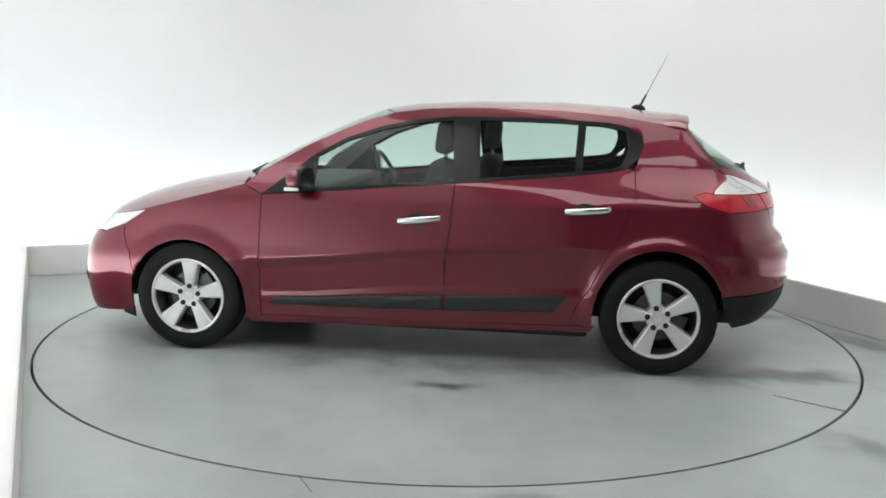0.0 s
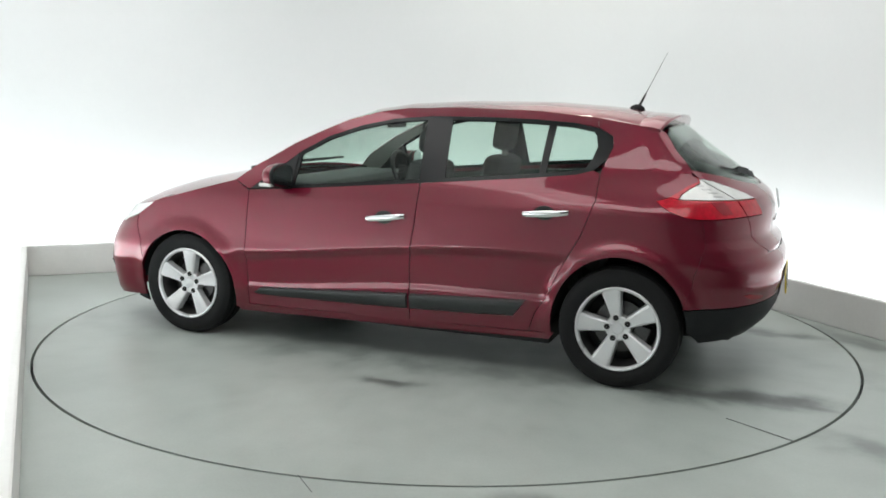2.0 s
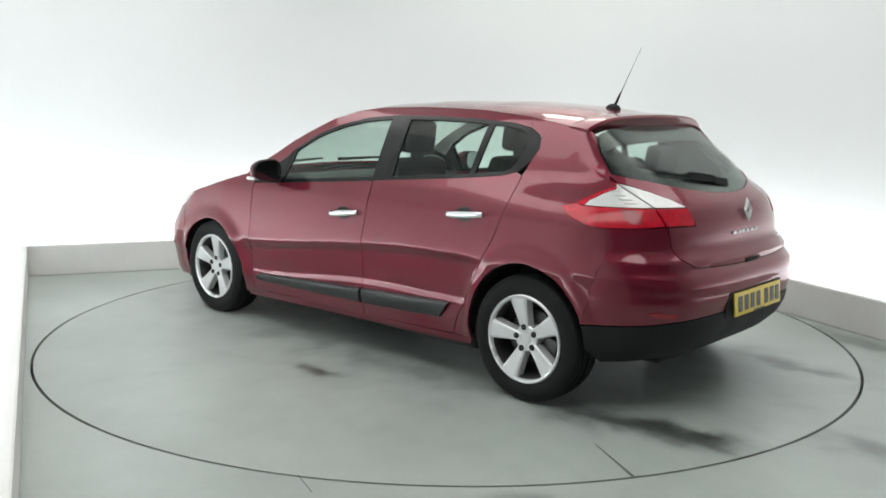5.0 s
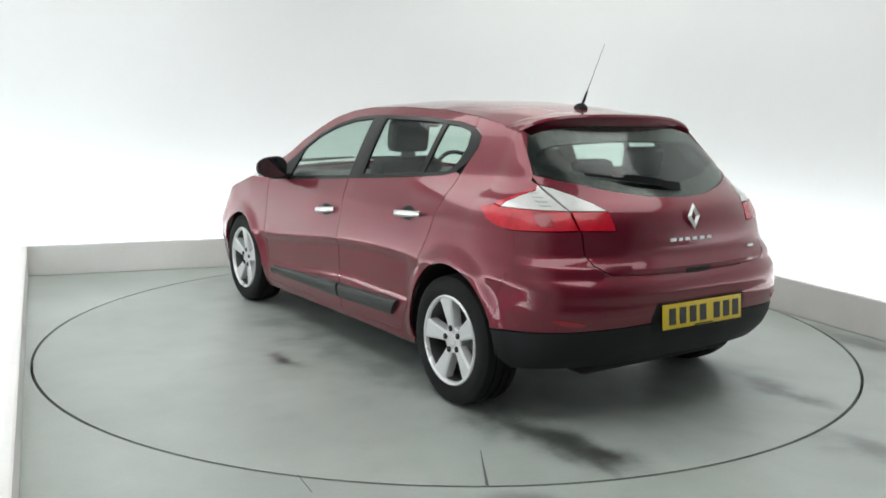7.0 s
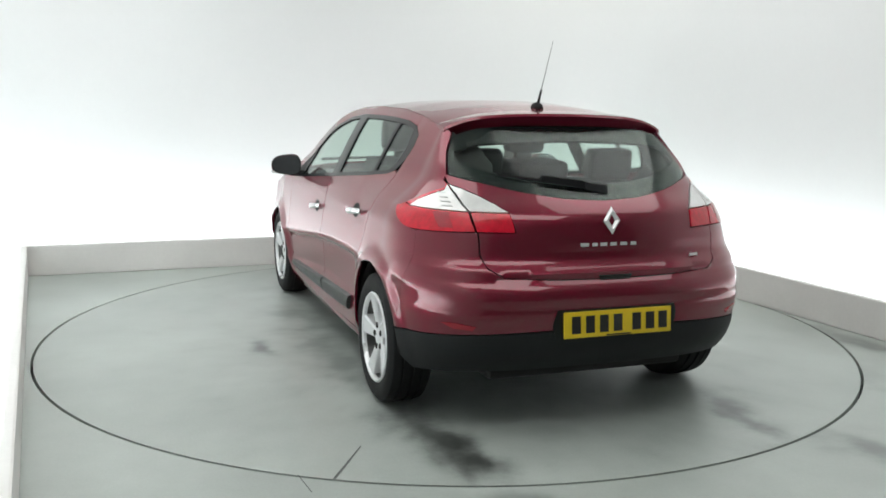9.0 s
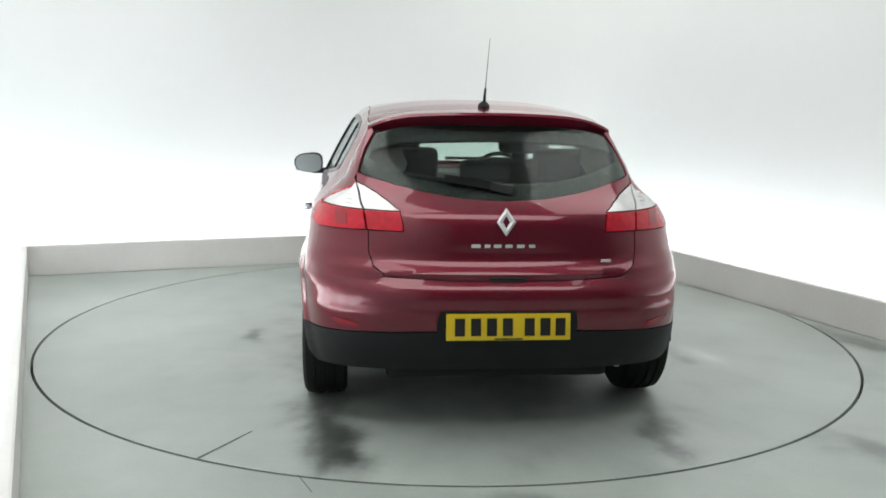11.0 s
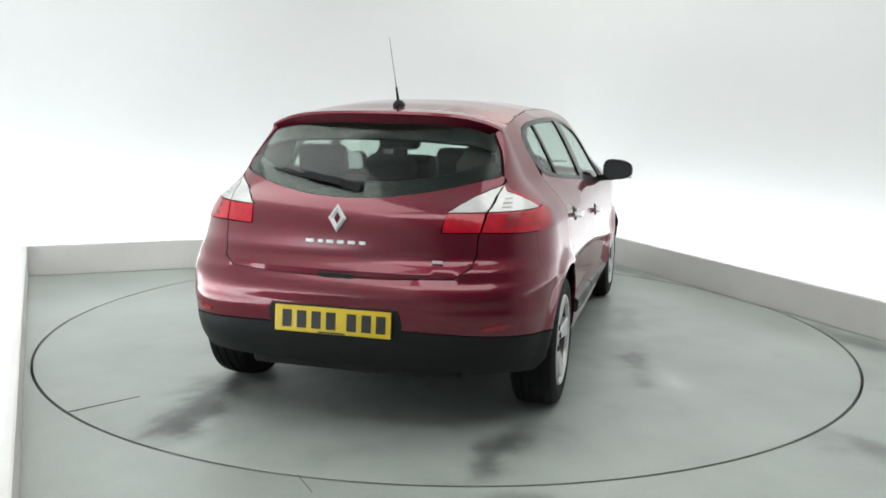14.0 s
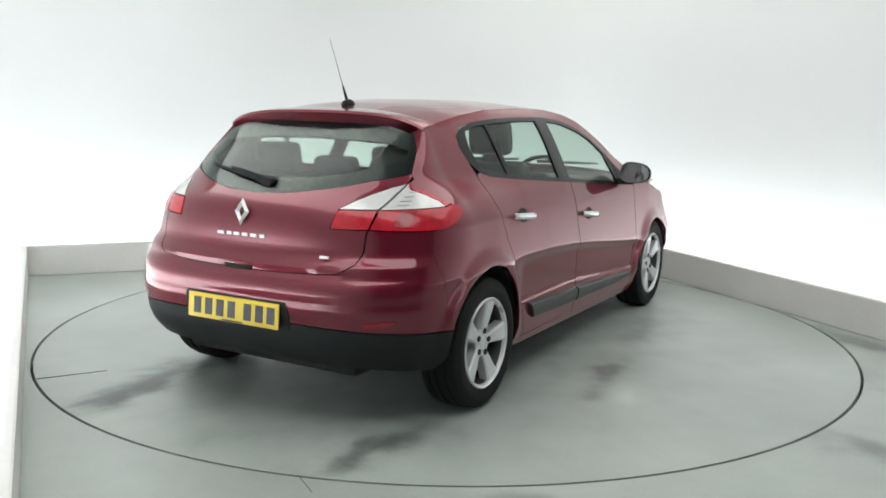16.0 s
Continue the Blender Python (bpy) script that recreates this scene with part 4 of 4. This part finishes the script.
for x, y, turn, roll in ((-1.319, WY, 0, 161), (1.318, -WY, 180, 21), (-1.319, -WY, 180, -7)):
    copy_thing(wheel, pose(x, y, 0.314, 0, 0, turn) @ pose(0, 0, 0, 0, roll, 0))

# wheel wells, floor pan
for cx, cz, rx, rz in WHEELS:
    for s in (1, -1):
        bm = bmesh.new()
        ring0, ring1 = [], []
        for i in range(25):
            a = radians(4 + 172 * i / 24)
            ring0.append(bm.verts.new((cx + (rx + 0.004) * math.cos(a), s * 0.86, cz + (rz + 0.004) * math.sin(a))))
            ring1.append(bm.verts.new((cx + (rx + 0.004) * math.cos(a), s * 0.52, cz + (rz + 0.004) * math.sin(a))))
        for i in range(24):
            bm.faces.new((ring0[i], ring0[i + 1], ring1[i + 1], ring1[i]))
        bm.faces.new(ring1)
        bmesh.ops.solidify(bm, geom=bm.faces[:], thickness=0.006)
        part("wheel_arch_liner", bm, DARK, car)
bm = bmesh.new()
box(bm, (-0.95, -0.78, 0.17), (0.95, 0.78, 0.26), 0.02)
box(bm, (-1.85, -0.50, 0.22), (1.90, 0.50, 0.30), 0.03)
box(bm, (-1.93, -0.60, 0.30), (-1.66, 0.60, 0.48), 0.03)
part("floor_pan", bm, DARK, car, smooth=False)
bm = box(bmesh.new(), (-1.35, -0.62, 0.28), (-1.29, 0.62, 0.34), 0.01)
part("rear_axle", bm, DARK, car)
bm = box(bmesh.new(), (1.02, -0.50, 0.30), (1.9, 0.50, 0.70), 0.05)
part("engine_bay", bm, DARK, car)
# cabin
def cushion(lo, hi, bevel, lean=0.0, pivot=None):
    bm = box(bmesh.new(), lo, hi, bevel)
    if lean:
        c = Vector(pivot)
        placed(bm, Matrix.Translation(c) @ pose(0, 0, 0, 0, lean, 0) @ Matrix.Translation(-c))
    return bm


for s in (1, -1):
    y, fwd = 0.36 * s, (0.33 if s > 0 else 0.12)
    seat = part("front_seat", cushion((-0.28 + fwd, y - 0.24, 0.42), (0.26 + fwd, y + 0.24, 0.60), 0.07), FABRIC, car, "dark cloth seat")
    part("seat_back", cushion((-0.34 + fwd, y - 0.23, 0.55), (-0.20 + fwd, y + 0.23, 1.12), 0.06, -16, (-0.27 + fwd, y, 0.55)), FABRIC, seat)
    part("headrest", cushion((-0.47 + fwd, y - 0.13, 1.14), (-0.37 + fwd, y + 0.13, 1.33), 0.045, -8, (-0.40 + fwd, y, 1.2)), FABRIC, seat)
    part("headrest_post", box(bmesh.new(), (-0.425 + fwd, y - 0.05, 1.05), (-0.415 + fwd, y + 0.05, 1.18), 0.003), STEEL, seat)
bench = part("rear_seat", cushion((-1.05, -0.62, 0.42), (-0.60, 0.62, 0.62), 0.07), FABRIC, car, "dark cloth rear bench")
part("seat_back", cushion((-1.16, -0.60, 0.55), (-1.03, 0.60, 1.06), 0.05, -22, (-1.1, 0, 0.55)), FABRIC, bench)
for y in (0.36, 0.0, -0.36):
    part("headrest", cushion((-1.36, y - 0.125, 1.06), (-1.27, y + 0.125, 1.22 if y else 1.16), 0.04, -10, (-1.3, y, 1.1)), FABRIC, bench)
dash = part("dashboard", cushion((0.52, -0.70, 0.55), (0.98, 0.70, 0.955), 0.08), TRIMGREY, car)
bm = bmesh.new()
ringv = []
for i in range(32):
    a = 2 * math.pi * i / 32
    ringv.append([bm.verts.new(((0.015 * math.cos(b)), (0.18 + 0.015 * math.sin(b)) * math.cos(a), (0.18 + 0.015 * math.sin(b)) * math.sin(a))) for b in [2 * math.pi * k / 8 for k in range(8)]])
for i in range(32):
    p, q = ringv[i], ringv[(i + 1) % 32]
    for k in range(8):
        bm.faces.new((p[k], p[(k + 1) % 8], q[(k + 1) % 8], q[k]))
box(bm, (-0.02, -0.17, -0.02), (0.02, 0.17, 0.03), 0.01)
box(bm, (-0.03, -0.06, -0.06), (0.03, 0.06, 0.06), 0.02)
placed(bm, pose(0.40, -0.36, 0.93, 0, 25, 0))
part("steering_wheel", bm, BLACK, car)
part("parcel_shelf", cushion((-1.72, -0.56, 0.985), (-1.20, 0.56, 1.005), 0.006), TRIMGREY, car)
part("interior_mirror", cushion((0.30, -0.12, 1.27), (0.33, 0.12, 1.33), 0.012), BLACK, car)
lining_rows = [(ex, ey - 0.03, ez - 0.035, mx, mz - 0.035) for ex, ey, ez, mx, mz in roof_rows]
part("head_lining", crowned(lining_rows, power=2.6, thick=0.006), LINING, car)

for ob in car.children:
    ob.location = ob.location + CAR_OFF


def motions():
    """The turntable and the car on it turn together."""
    rows = [(t, pose(0, 0, 0, 0, 0, a)) for t, a in TURN]
    walk(turntable, [(t, pose(0, 0, 0, 0, 0, a)) for t, a in TURN])
    walk(car, rows)


motions()
